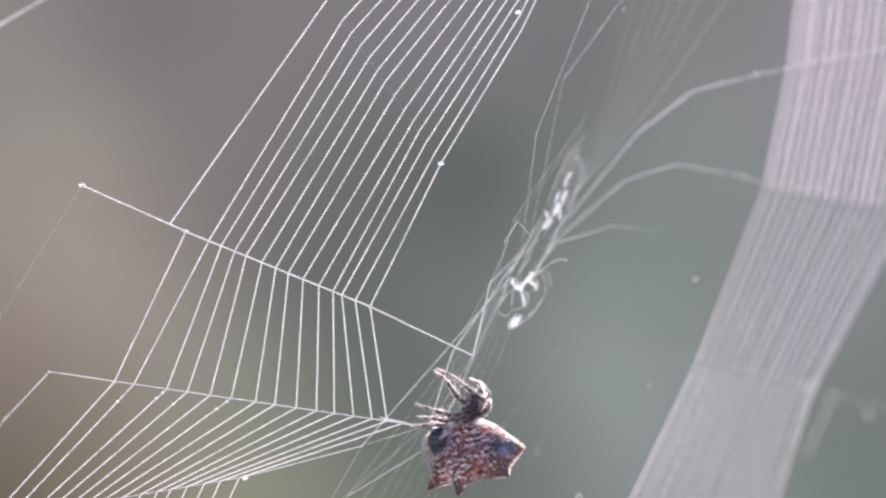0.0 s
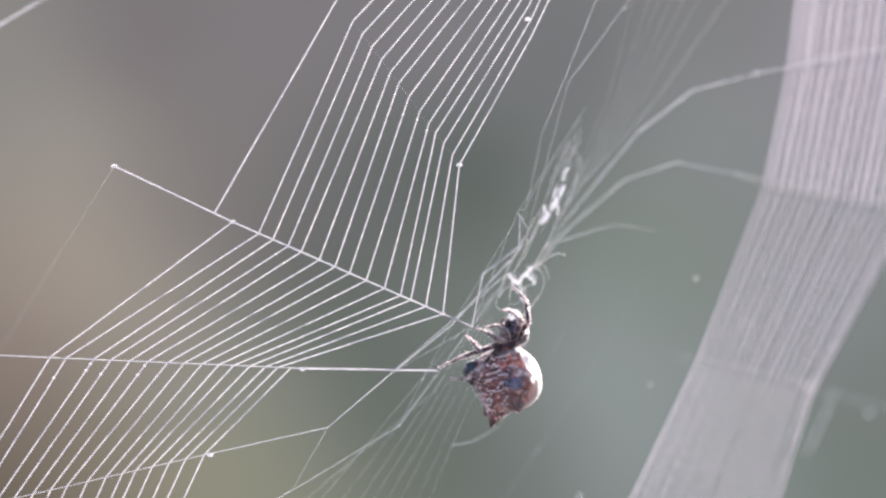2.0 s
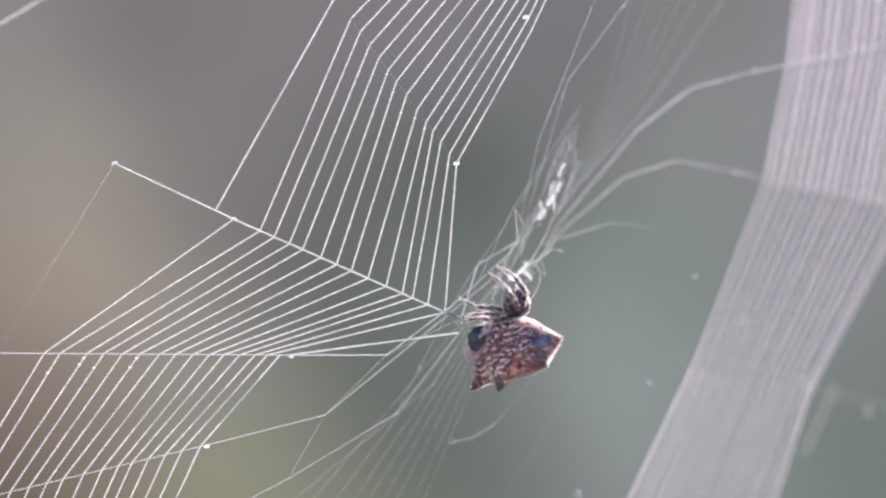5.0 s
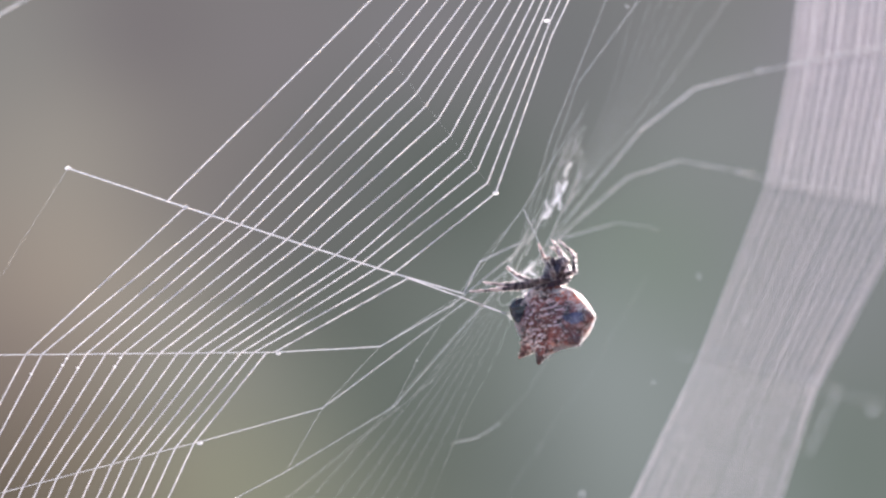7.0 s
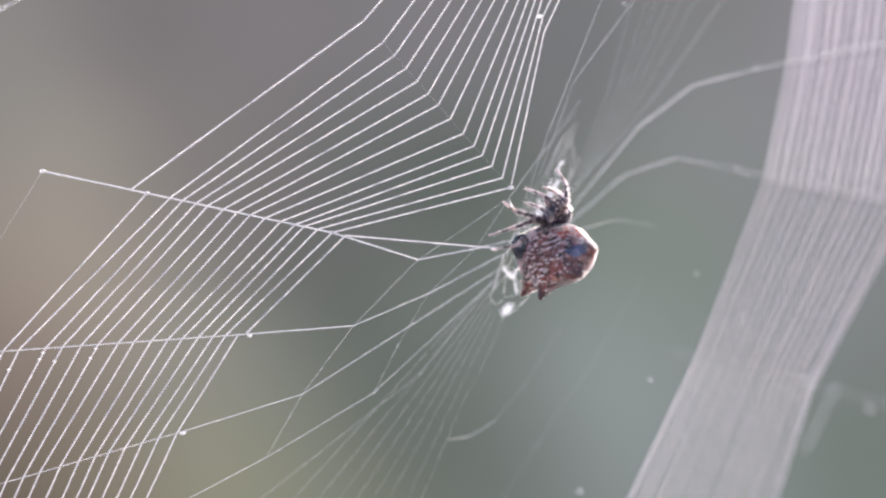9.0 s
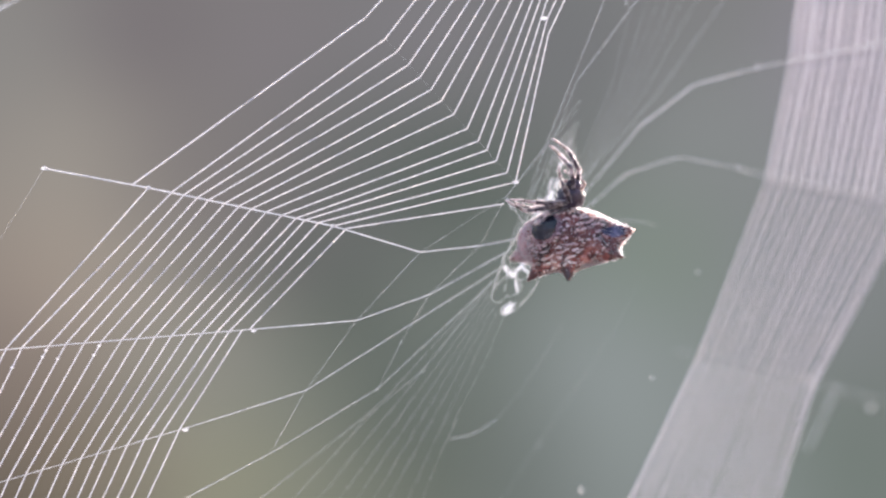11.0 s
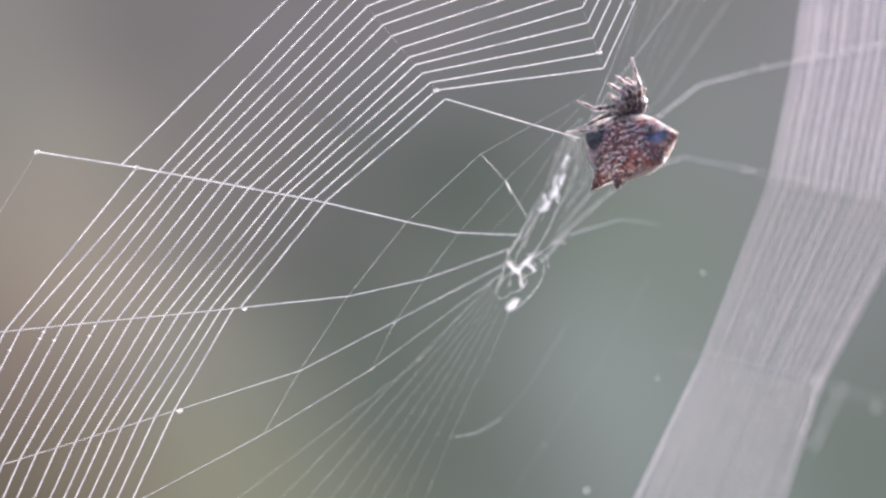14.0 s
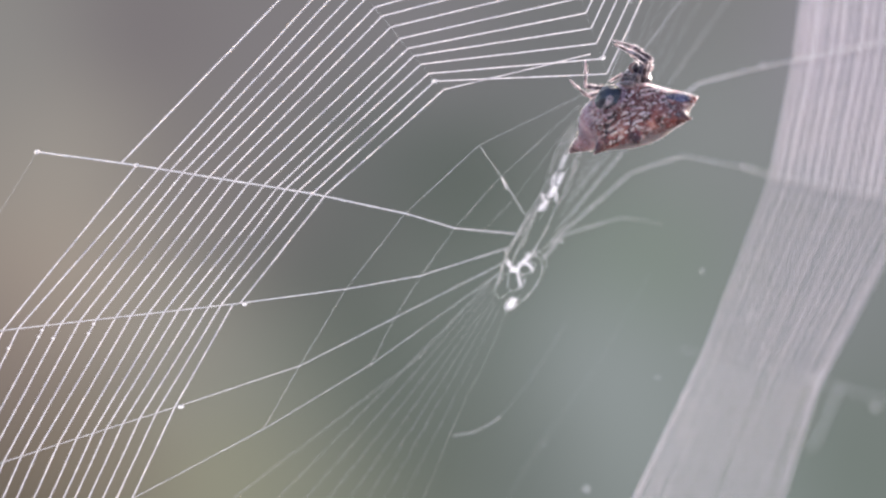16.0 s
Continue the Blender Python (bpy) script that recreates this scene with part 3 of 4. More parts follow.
def build_left_side():
    thin, thread, thick = 0.055 * MM, 0.075 * MM, 0.085 * MM
    for k in range(1, 14):
        rigid_run("spiral_thread", knots_top(k), knots_top(k) + np.array([85, -180]), thread, STICKY)
    for k in range(14):
        rigid_run("spiral_thread", knots_0(k), knots_top(k), thread if k else thick, STICKY)
        rigid_run("spiral_thread", knots_1(k), knots_0(k), thread if k else thick, STICKY)
        rigid_run("spiral_thread", knots_2(k), knots_1(k, True), thread, STICKY)
    for k in range(15):
        rigid_run("spiral_thread", knots_3(k), knots_2(k), thread, STICKY)
        rigid_run("spiral_thread", knots_4(k), knots_3(k), thread, STICKY)
    hub = lambda x, y: HUB + np.array([x, y])
    # radii
    for f0, f1 in ((0, 0.36), (0.36, 0.68), (0.68, 1)):
        rigid_run("radial_thread", along_1(f0), along_1(f1), thick, SILK)
    rigid_run("radial_thread", R1_IN, R1_V1, thick, SILK, 0, 0.6)
    rigid_run("radial_thread", R1_V1, R1_V2, thread, SILK, 0.6, 3)
    rigid_run("radial_thread", R1_V2, hub(922, 447), thread, SILK, 3, 5.5)
    far_2 = R2_OUT + (R2_OUT - R2_IN) * 0.22
    rigid_run("radial_thread", far_2, R2_IN, thin * 0.95, SILK)
    rigid_run("radial_thread", R2_IN, R2_V1, thread * 0.85, SILK, 0, 1.0)
    rigid_run("radial_thread", R2_V1, R2_V2, thin, SILK, 1.0, 3)
    rigid_run("radial_thread", R2_V2, hub(905, 472), thin, SILK, 3, 5.5)
    rigid_run("radial_thread", knots_3(0), R3_IN, thin * 0.72, SILK)
    rigid_run("radial_thread", R3_IN, R3_V1, thin * 0.8, SILK, 0, 1.2)
    rigid_run("radial_thread", R3_V1, hub(895, 500), thin * 0.75, SILK, 1.2, 5.5)
    r4 = R3_V1 + np.array([-64, 112])
    rigid_run("radial_thread", r4 + np.array([-330, 175]), r4, thin * 0.62, SILK, 0.5, 1.5)
    r3b, r4b = R3_V1 + np.array([168, -85]), R3_V1 + np.array([127, -3])
    rigid_run("radial_thread", r4, r4b, thin * 0.52, SILK, 1.5, 3.0)
    rigid_run("radial_thread", r4b, hub(893, 515), thin * 0.45, SILK, 3.0, 5.5)
    lift = R3_V1 - R3_V1[-1]
    rigid_run("radial_thread", np.array([355, 926]) + lift * 0.75, np.array([742, 633]) + lift * 0.55, thin * 0.24, SILK, 5.0, 6.0)
    rigid_run("radial_thread", np.array([742, 633]) + lift * 0.55, hub(884, 520), thin * 0.2, SILK, 6.0, 6.0)
    knot(np.array([742, 633]) + lift * 0.55, 0.05 * MM, 5.9, name="bead")
    for x, share, x0, y0, deep in ((505, 0.6, 878, 528, 3.6), (560, 0.55, 877, 536, 4.2), (605, 0.5, 878, 545, 4.6), (645, 0.4, 880, 553, 5.2), (680, 0.35, 882, 560, 5.8), (712, 0.3, 886, 568, 6.2), (750, 0.25, 892, 576, 7.0)):
        rigid_run("radial_thread", np.array([x - 60, 930]) + lift * share, hub(x0, y0), thin * (0.27 - 0.02 * deep), SILK, deep * 1.5, 5.5)
    rigid_run("radial_thread", R0_OUT, R0_IN, thin * 0.08, SILK)
    v1 = np.where((np.array(TIMES) < 12.7)[:, None], between(R0_IN, R0_V2, 0.96), R0_IN + np.array([79, 113]))
    rigid_run("radial_thread", v1, R0_V2, thin * 0.25, SILK, 1.0, 3.0)
    rigid_run("radial_thread", R0_V2, hub(938, 416), thin * 0.55, SILK, 2.0, 5.0)
    rigid_run("loose_thread", R0_V2, R0_END, thin * 0.62, SILK, 2.0, 1.5)
    rigid_run("radial_thread", knots_top(-2), RT_IN, thin * 0.08, SILK)
    # the faint first spiral near the hub
    for a, b in ((v1, R1_V1), (R1_V1, R2_V1), (R2_V1, R3_V1), (R3_V1, r4)):
        rigid_run("scaffold_thread", a, b, thin * 0.27, SILK, 1.0, 1.0)
    for a, b in ((R0_V2, R1_V2), (R1_V2, R2_V2), (R2_V2, r3b), (r3b, r4b)):
        rigid_run("scaffold_thread", a, b, thin * 0.22, SILK, 3.0, 3.0)
    rigid_run("scaffold_thread", v1, hub(1040, 200), thin * 0.27, SILK, 1.0, 6.0)
    rigid_run("scaffold_thread", R0_V2, hub(1034, 218), thin * 0.22, SILK, 3.0, 6.5)
    r0c, r1c = R0_V2 + np.array([21, 42]), R1_V2 + np.array([50, 6])
    rigid_run("scaffold_thread", r0c, r1c, thin * 0.16, SILK, 4.0, 4.0)
    rigid_run("scaffold_thread", r0c, hub(1010, 262), thin * 0.16, SILK, 4.0, 6.5)
    for a, deep in ((R1_V1, 0.6), (R2_V1, 1.0), (R3_V1, 1.2), (r4b, 2.9), (r3b, 2.9), (R2_V2, 2.9), (R1_V2, 2.9)):
        knot(a, 0.065 * MM, deep, name="bead")
    # frame thread from the outer knot of the worked radius
    rigid_run("frame_thread", R1_OUT, R1_OUT + np.array([-205, 330]), thin * 0.16, SILK, 0, 12)
    for a, size in ((R1_OUT, 0.22), (along_1(0.36), 0.2), (R1_IN, 0.17), (R2_IN + [8, 2], 0.18), (R3_IN + [4, 1], 0.22), (R0_IN, 0.22), (RT_IN + [-8, -28], 0.22)):
        knot(a, size * MM)
    rigid_run("frame_thread", far_2, far_2 + np.array([-205, 218]), thin * 0.8, SILK, 0, 18)
    knot(far_2, 0.1 * MM)
    # glue beads where the turns were fixed
    for k, f in ((1, 0.13), (2, 0.03), (2, 0.075), (3, 0.1), (5, 0.1), (5, 0.03)):
        knot(between(knots_2(k), knots_3(k), f), 0.13 * MM, name="bead")
    for k, f in ((6, 0.06), (7, 0.1), (8, 0.05), (5, 0.02), (9, 0.04)):
        knot(between(knots_0(k), knots_1(k), f), 0.085 * MM, name="bead")
    for k, f in ((1, 0.12), (3, 0.07), (4, 0.1), (11, 0.2)):
        knot(between(knots_1(k, True), knots_2(k), f), 0.085 * MM, name="bead")


def build_drag_line():
    """The newest turn of the spiral, paid out by the spider and fixed to one radius after another."""
    when = np.array(TIMES)[:, None]
    lower = np.where(when < 6.4, R2_IN, knots_1(14))
    upper = np.where(when < 11.8, lower, knots_0(14))
    rigid_run("spiral_thread", R2_IN, np.where(when < 6.4, DRAG, knots_1(14)), 0.08 * MM, STICKY, least=60)
    rigid_run("spiral_thread", lower, np.where(when < 11.8, DRAG, knots_0(14)), 0.078 * MM, STICKY, least=90, aside=-0.35)
    rigid_run("spiral_thread", upper, DRAG, 0.066 * MM, STICKY, least=90, aside=-0.8)


def smooth(points, steps=6):
    """A rounded line through points."""
    out = []
    for i in range(len(points) - 1):
        p0, p1, p2, p3 = points[max(i - 1, 0)], points[i], points[i + 1], points[min(i + 2, len(points) - 1)]
        for j in range(steps):
            u = j / steps
            out.append(0.5 * (2 * p1 + (p2 - p0) * u + (2 * p0 - 5 * p1 + 4 * p2 - p3) * u * u + (3 * p1 - p0 - 3 * p2 + p3) * u ** 3))
    return out + [points[-1]]


def fixed_thread(name, points, radius, mat=None, label="", taper=0.0, uneven=0.12):
    """A thread that only sways with the whole web. points: grid x, y and depth."""
    bm = bmesh.new()
    path = [at(*p) for p in points]
    fine = []
    for a, b in zip(path, path[1:]):
        n = max(1, int((b - a).length / (1.2 * MM)))
        fine += [a.lerp(b, j / n) for j in range(n)]
    fine.append(path[-1])
    tube(bm, fine, [radius * (1 + uneven * math.sin(j * 1.9)) * (1 - taper * j / len(fine)) for j in range(len(fine))])
    return part(name, bm, mat or SILK, orb_web, label)


def build_right_side():
    """The far half of the web: radii and the dense band of the spiral, far behind the plane of focus."""
    fixed_thread("radial_thread", [(1125, 239, 11.5), (1225, 162, 12), (1340, 132, 13), (1420, 115, 14.5), (1568, 86, 17), (1800, 40, 20)], 0.08 * MM)
    fixed_thread("radial_thread", [(1128, 237, 11.5), (972, 425, 11)], 0.058 * MM, taper=0.4)
    fixed_thread("radial_thread", [(964, 442, 11), (1105, 320, 12), (1197, 290, 12.5), (1302, 310, 16), (1358, 325, 22), (1680, 380, 34)], 0.05 * MM)
    fixed_thread("radial_thread", [(948, 474, 9), (985, 430, 9.5), (1085, 400, 10), (1135, 406, 10.5), (1162, 413, 11)], 0.056 * MM, taper=0.94)
    fixed_thread("radial_thread", [(1190, 632, 28), (1232, 640, 29), (1440, 692, 32), (1640, 740, 35)], 0.03 * MM)
    for x, deep, r in ((1122, 10, 0.022), (1150, 11, 0.026), (1168, 12, 0.022), (1190, 12, 0.026), (1212, 13, 0.026), (1240, 14, 0.03), (1290, 15, 0.05)):
        fixed_thread("radial_thread", [(940 + (x - 1000) * 0.32, 420 - (x - 1080) * 0.45, 10), (x * 0.52 + 492, 175, (deep + 10) / 2), (x, -6, deep), (x + 60, -110, deep + 3)], r * 0.38 * MM)
    # band of the spiral, thread by thread
    rng = random.Random(4)
    turns = 17
    for i in range(turns):
        even = i / (turns - 1) + rng.uniform(-0.004, 0.004)
        loose = even + rng.uniform(-0.016, 0.016) * (0 < i < turns - 1)
        split = 0.965 if i == turns - 2 else 1.0 if i == turns - 1 else even / (turns - 3) * (turns - 1) * 0.90
        wide = 1.7 if i == 0 else 1.25 if i % 2 else 1.12
        top, a, b, c, low = (1432, -120), (1402, 118), (1358, 332), (1234, 645), (1100, 925)
        top2, a2, b2, c2, low2 = (1700, -150), (1672, 75), (1604, 378), (1438, 692), (1352, 960)
        run = [(p[0] + (q[0] - p[0]) * f, p[1] + (q[1] - p[1]) * f, deep + 2 * f) for p, q, deep, f in ((top, top2, 30, loose), (a, a2, 29, loose), (b, b2, 26, split), (c, c2, 17, split), (low, low2, 16, even))]
        for p, q, r in zip(run, run[1:], (0.138, 0.134, 0.105, 0.084)):
            fixed_thread("spiral_thread", [p, q], r * MM * wide * rng.uniform(0.9, 1.1), LILAC_STICKY, uneven=0.03)
    for x, y, deep, size in ((1340, 132, 15, 0.24), (1302, 310, 16, 0.24), (1232, 496, 13, 0.15), (1150, 682, 12, 0.14), (1434, 688, 29, 0.4), (1204, 778, 19, 0.2), (1026, 880, 15, 0.22), (1318, 572, 24, 0.2), (1538, 735, 26, 0.26), (950, 800, 16, 0.1), (1105, 18, 8, 0.12)):
        bm = bmesh.new()
        size *= 0.85
        ball(bm, (0, 0, 0), (size * MM, size * 0.55 * MM, size * 0.9 * MM), 2)
        ball(bm, Vector((-0.8, 0, 0.9)) * size * MM, (size * 0.45 * MM, size * 0.4 * MM, size * 0.5 * MM), 2)
        for v in bm.verts:
            v.co *= 1 + 0.8 * noise.noise(v.co * 4000 + Vector((x, y, 0)))
        ob = part("silk_lump", bm, SILK, orb_web)
        ob.location = at(x, y, deep)
    fixed_thread("radial_thread", [(1140, 495, 12), (1048, 655, 13), (950, 795, 14), (880, 905, 14)], 0.0035 * MM)
    loose = fixed_thread("loose_thread", [(800, 795, 7), (838, 788, 7.5), (862, 774, 8), (882, 761, 8.5)], 0.034 * MM)
    faint = fixed_thread("loose_thread", [(882, 761, 8.5), (930, 705, 10), (962, 655, 11), (1000, 592, 12)], 0.0075 * MM)
    for ob in (loose, faint):
        MOVES.append((ob, [(t, Matrix.Translation(((h - q)[0] * 0.5 * UNIT, 0, -(h - q)[1] * 0.5 * UNIT))) for t, h, q in zip(TIMES, HUB, SWAY)]))
    fixed_thread("loose_thread", [(1480, 690, 30), (1455, 745, 30), (1425, 810, 30)], 0.06 * MM)
    # a loose thread across the upper corner, and two fine radii that lean with the worked side
    corner = (R1_OUT - R1_OUT[0]) * 0.4 + np.where(np.array(TIMES)[:, None] > 11.8, np.array([-40.0, -16.0]), 0.0)
    rigid_run("frame_thread", corner + [-90, 98], corner + [190, -70], 0.1 * MM, SILK, 10, 10)
    mid = RT_IN * 0.5 + np.array([487, 210])
    rigid_run("radial_thread", mid, mid + [105, -260], 0.02 * MM, SILK, 4, 4)
    rigid_run("radial_thread", HUB + [922, 445], mid, 0.016 * MM, SILK, 8, 4)
    rigid_run("radial_thread", mid + [48, -95], mid + [236, -350], 0.025 * MM, SILK, 5, 7)
    rigid_run("radial_thread", HUB + [940, 410], mid + [48, -95], 0.014 * MM, SILK, 5.5, 5)


def build_hub():
    """The hub: an open slit hemmed with fluffy white silk."""
    strands = [
        ([(905, 540), (912, 500), (925, 470), (945, 425), (965, 390), (985, 355), (1005, 300), (1030, 255)], 0.04),
        ([(938, 500), (955, 470), (975, 435), (990, 400), (1010, 370), (1022, 330), (1028, 285), (1015, 282), (1000, 310)], 0.045),
        ([(915, 506), (890, 530), (882, 548), (892, 560), (905, 552)], 0.035),
        ([(940, 482), (962, 490), (966, 515), (950, 545), (925, 570), (910, 580)], 0.035),
        ([(925, 512), (935, 530), (922, 545), (905, 548)], 0.04),
        ([(930, 520), (948, 512), (952, 498), (940, 492)], 0.04),
        ([(950, 478), (970, 484), (975, 505)], 0.03),
        ([(945, 490), (985, 460), (1005, 462)], 0.04),
        ([(1035, 240), (1018, 258), (998, 290), (985, 318), (975, 350)], 0.035),
        ([(1036, 300), (1026, 330), (1012, 350), (1002, 380), (985, 410)], 0.03),
        ([(1012, 262), (1000, 285), (990, 312), (978, 340), (966, 372), (952, 402)], 0.025),
        ([(1022, 268), (1016, 300), (1004, 330), (992, 352), (980, 385), (962, 420)], 0.025),
        ([(930, 470), (950, 425), (962, 400), (978, 372), (995, 335)], 0.035),
        ([(884, 540), (895, 505), (906, 474), (924, 445), (940, 415), (958, 385)], 0.036),
        ([(890, 528), (902, 492), (916, 462), (934, 432), (948, 404)], 0.026),
        ([(900, 480), (925, 450), (945, 428), (958, 398)], 0.03),
        ([(905, 582), (880, 640), (862, 680), (830, 740), (770, 880), (730, 980)], 0.009),
    ]
    offset = Vector(at(922, 460, 5.5))
    for points, r in strands:
        bm = bmesh.new()
        path = smooth([at(x, y, 5.5 + 0.8 * math.sin(x * 0.13 + y * 0.07) + 6 * min(1, max(0, (430 - y) / 120))) - offset for x, y in points])
        tube(bm, path, [r * 0.54 * MM * (1 + 0.35 * math.sin(i * 1.3)) for i in range(len(path))])
        ob = part("hub_thread", bm, TUFT, orb_web)
        MOVES.append((ob, [(t, Matrix.Translation(offset + Vector(((h - s)[0] * UNIT, 0, -(h - s)[1] * UNIT)))) for t, h, s in zip(TIMES, HUB, SWAY)]))
    rng = random.Random(9)
    tufts = [
        ([(906, 500), (914, 508), (922, 510), (933, 495), (945, 484)], 0.2),
        ([(922, 510), (925, 524), (929, 540)], 0.09),
        ([(933, 497), (944, 503), (950, 512)], 0.09),
        ([(962, 404), (968, 396), (974, 391)], 0.17),
        ([(980, 380), (985, 372), (991, 362)], 0.17),
        ([(995, 356), (999, 348), (1002, 340)], 0.13),
        ([(972, 390), (968, 382), (967, 376)], 0.06),
        ([(988, 372), (992, 379), (990, 388)], 0.07),
        ([(984, 358), (985, 350), (989, 342)], 0.08),
        ([(905, 577), (910, 571), (917, 564)], 0.24),
        ([(1000, 330), (1003, 318), (1010, 308)], 0.07),
    ]
    for points, r in tufts:
        bm = bmesh.new()
        deep = 7.6 if points[0][1] < 450 else 6.4
        middle = at(*points[len(points) // 2], deep)
        path = smooth([at(x, y, deep + rng.uniform(-0.3, 0.3)) - middle for x, y in points], 5)
        last = len(path) - 1
        tube(bm, path, [r * 0.5 * MM * (0.25 + 0.75 * math.sin(math.pi * (0.12 + 0.76 * i / last))) * rng.uniform(0.4, 1.4) for i in range(last + 1)], 8)
        for n in range(40):
            p = rng.choice(path) + Vector([rng.gauss(0, 0.4) * r * MM for _ in range(3)])
            way = Vector([rng.gauss(0, 1) for _ in range(3)]).normalized()
            tube(bm, [p, p + way * r * 1.3 * MM, p + way * r * 2.2 * MM + Vector((0, 0, 0.08 * MM))], [0.03 * MM, 0.025 * MM, 0.01 * MM], 4)
        ob = part("silk_tuft", bm, FLUFF, orb_web, "fluffy white silk tuft")
        MOVES.append((ob, [(t, Matrix.Translation(middle + Vector(((h - q)[0] * UNIT, 0, -(h - q)[1] * UNIT)))) for t, h, q in zip(TIMES, HUB, SWAY)]))


# ---- the spider ----
def az(angle, radius, up):
    """A place on the spider: degrees from its viewer's side round to its right, mm from the axis, mm above the waist."""
    return Vector((math.sin(radians(angle)) * radius, -math.cos(radians(angle)) * radius, up)) * MM


MID = Vector((0, 0, -3.0)) * MM
HORN_TIP, DOME_TOP = az(60.7, 5.8, -2.14), az(-55, 3.5, -1.65)
SPINE_TIPS = [az(-95, 3.45, -6.4), az(-9, 2.5, -6.65), az(48, 5.1, -4.45), az(-138, 6.2, -4.2)]
SHOULDER = az(-112, 4.4, -2.3)
PLATE_ALONG, PLATE_OUT = az(52, 1, 0).normalized(), az(142, 1, 0).normalized()
BELLY = az(-40, 1, 0).normalized()       # the side turned away from the back plate
ROW_GAP = 0.57                           # mm between the rows of granules

spider = new("spider")
tagged(spider, "spiny brown orb-weaver spider with pale flecks, spinning its web", "spider")


def abdomen_point(way):
    """The surface of the hind body in the direction way from its middle: a rounded box drawn out into horns and spines."""
    u, v = way.dot(PLATE_ALONG), way.dot(PLATE_OUT)
    power = 3.4 if u > 0 and v > 0 else 2.3
    flat = (abs(u / 3.05) ** power + abs(v / (2.55 if v > 0 else 2.75)) ** power) ** (1 / power)
    r = MM * (flat ** 2.5 + (way.z / 2.85) ** 2.5) ** (-1 / 2.5) if way.z > 0 else MM / math.sqrt(flat ** 2 + (way.z / 2.3) ** 2)
    grown = r
    for tip, width, power in [(HORN_TIP, 17, 1.1), (DOME_TOP, 21, 2.0), (SHOULDER, 27, 2.0)] + [(p, 12, 1.0) for p in SPINE_TIPS]:
        d = tip - MID
        angle = math.degrees(way.angle(d))
        grown += max(0, d.length - r) * math.exp(-(angle / width) ** power) * (1.06 if power < 1.5 else 0.8)
    return MID + way * grown


def row_place(p):
    """How far a place lies across the slanting rows of granules, in mm."""
    return (p.z - 0.22 * p.x) / MM + 0.10 * math.sin(p.x / MM * 2.1)


def skin_sheet():
    bm = bmesh.new()
    bmesh.ops.create_icosphere(bm, subdivisions=6, radius=1)
    ways = [v.co.normalized() for v in bm.verts]
    faces = [[v.index for v in f.verts] for f in bm.faces]
    bm.free()
    places = []
    for way in ways:
        p = abdomen_point(way)
        ridge = 0.035 * math.cos(row_place(p) / ROW_GAP * 2 * math.pi) if way.dot(BELLY) > -0.2 else 0
        places.append(p + way * MM * (0.07 * noise.noise(p * 900) + 0.05 * noise.noise(p * 2300) + ridge))
    return ways, places, faces


def patch(name, mat, sheet, inside, lift, label, parent=None):
    """A piece of the skin, where inside(way, place) is above 0, raised by lift(inside) mm."""
    ways, places, faces = sheet
    depth = [inside(w, p) for w, p in zip(ways, places)]
    bm = bmesh.new()
    made = {}
    for f in faces:
        if min(depth[i] for i in f) <= 0:
            continue
        corner = []
        for i in f:
            if i not in made:
                made[i] = bm.verts.new(places[i] + ways[i] * lift(depth[i]) * MM)
            corner.append(made[i])
        bm.faces.new(corner)
    return part(name, bm, mat, parent or spider, label)


def near(tip, wide, ragged=0.0):
    """Inside a round patch about the direction of tip: 1 in the middle, 0 at its rim, wide degrees away."""
    d = (tip - MID).normalized()
    return lambda way, place=None: 1 - math.degrees(way.angle(d)) / wide + ragged * noise.noise(way * 7)


def behind(way, place=None):
    """Inside the pale plate of the back."""
    over_horn = max(0.0, 1 - math.degrees(way.angle(HORN_TIP + Vector((-0.3, 0.2, 0.9)) * MM - MID)) / 30)
    return -0.46 - way.dot(BELLY) + 0.28 * max(0, way.z) + 0.14 * over_horn + 0.05 * noise.noise(way * 6)


def on_horn(way, place):
    """Inside the dark belly side of the horn."""
    gap = (place - HORN_TIP) / MM
    along = -gap.dot(Vector((0.872, -0.489, 0)))
    return min(1 - ((along - 1.18) / 1.02) ** 2 - ((gap.z + 0.2) / 0.55) ** 2 + 0.2 * noise.noise(way * 8), (-0.03 - behind(way)) * 4)


def hair_coat(name, rng, count, parent, place, keep, length, label, thick=0.03):
    bm = bmesh.new()
    for n in range(count):
        way = Vector([rng.gauss(0, 1) for _ in range(3)]).normalized()
        if rng.random() > keep(way):
            continue
        p = place(way)
        lean = (way + Vector([rng.uniform(-0.5, 0.5) for _ in range(3)])).normalized()
        tube(bm, [p - way * 0.03 * MM, p + lean * rng.uniform(0.5, 1.0) * length * MM], [thick * MM, thick * 0.35 * MM], 3)
    return tagged(part(name, bm, HAIR, parent, label), kind="stuff")


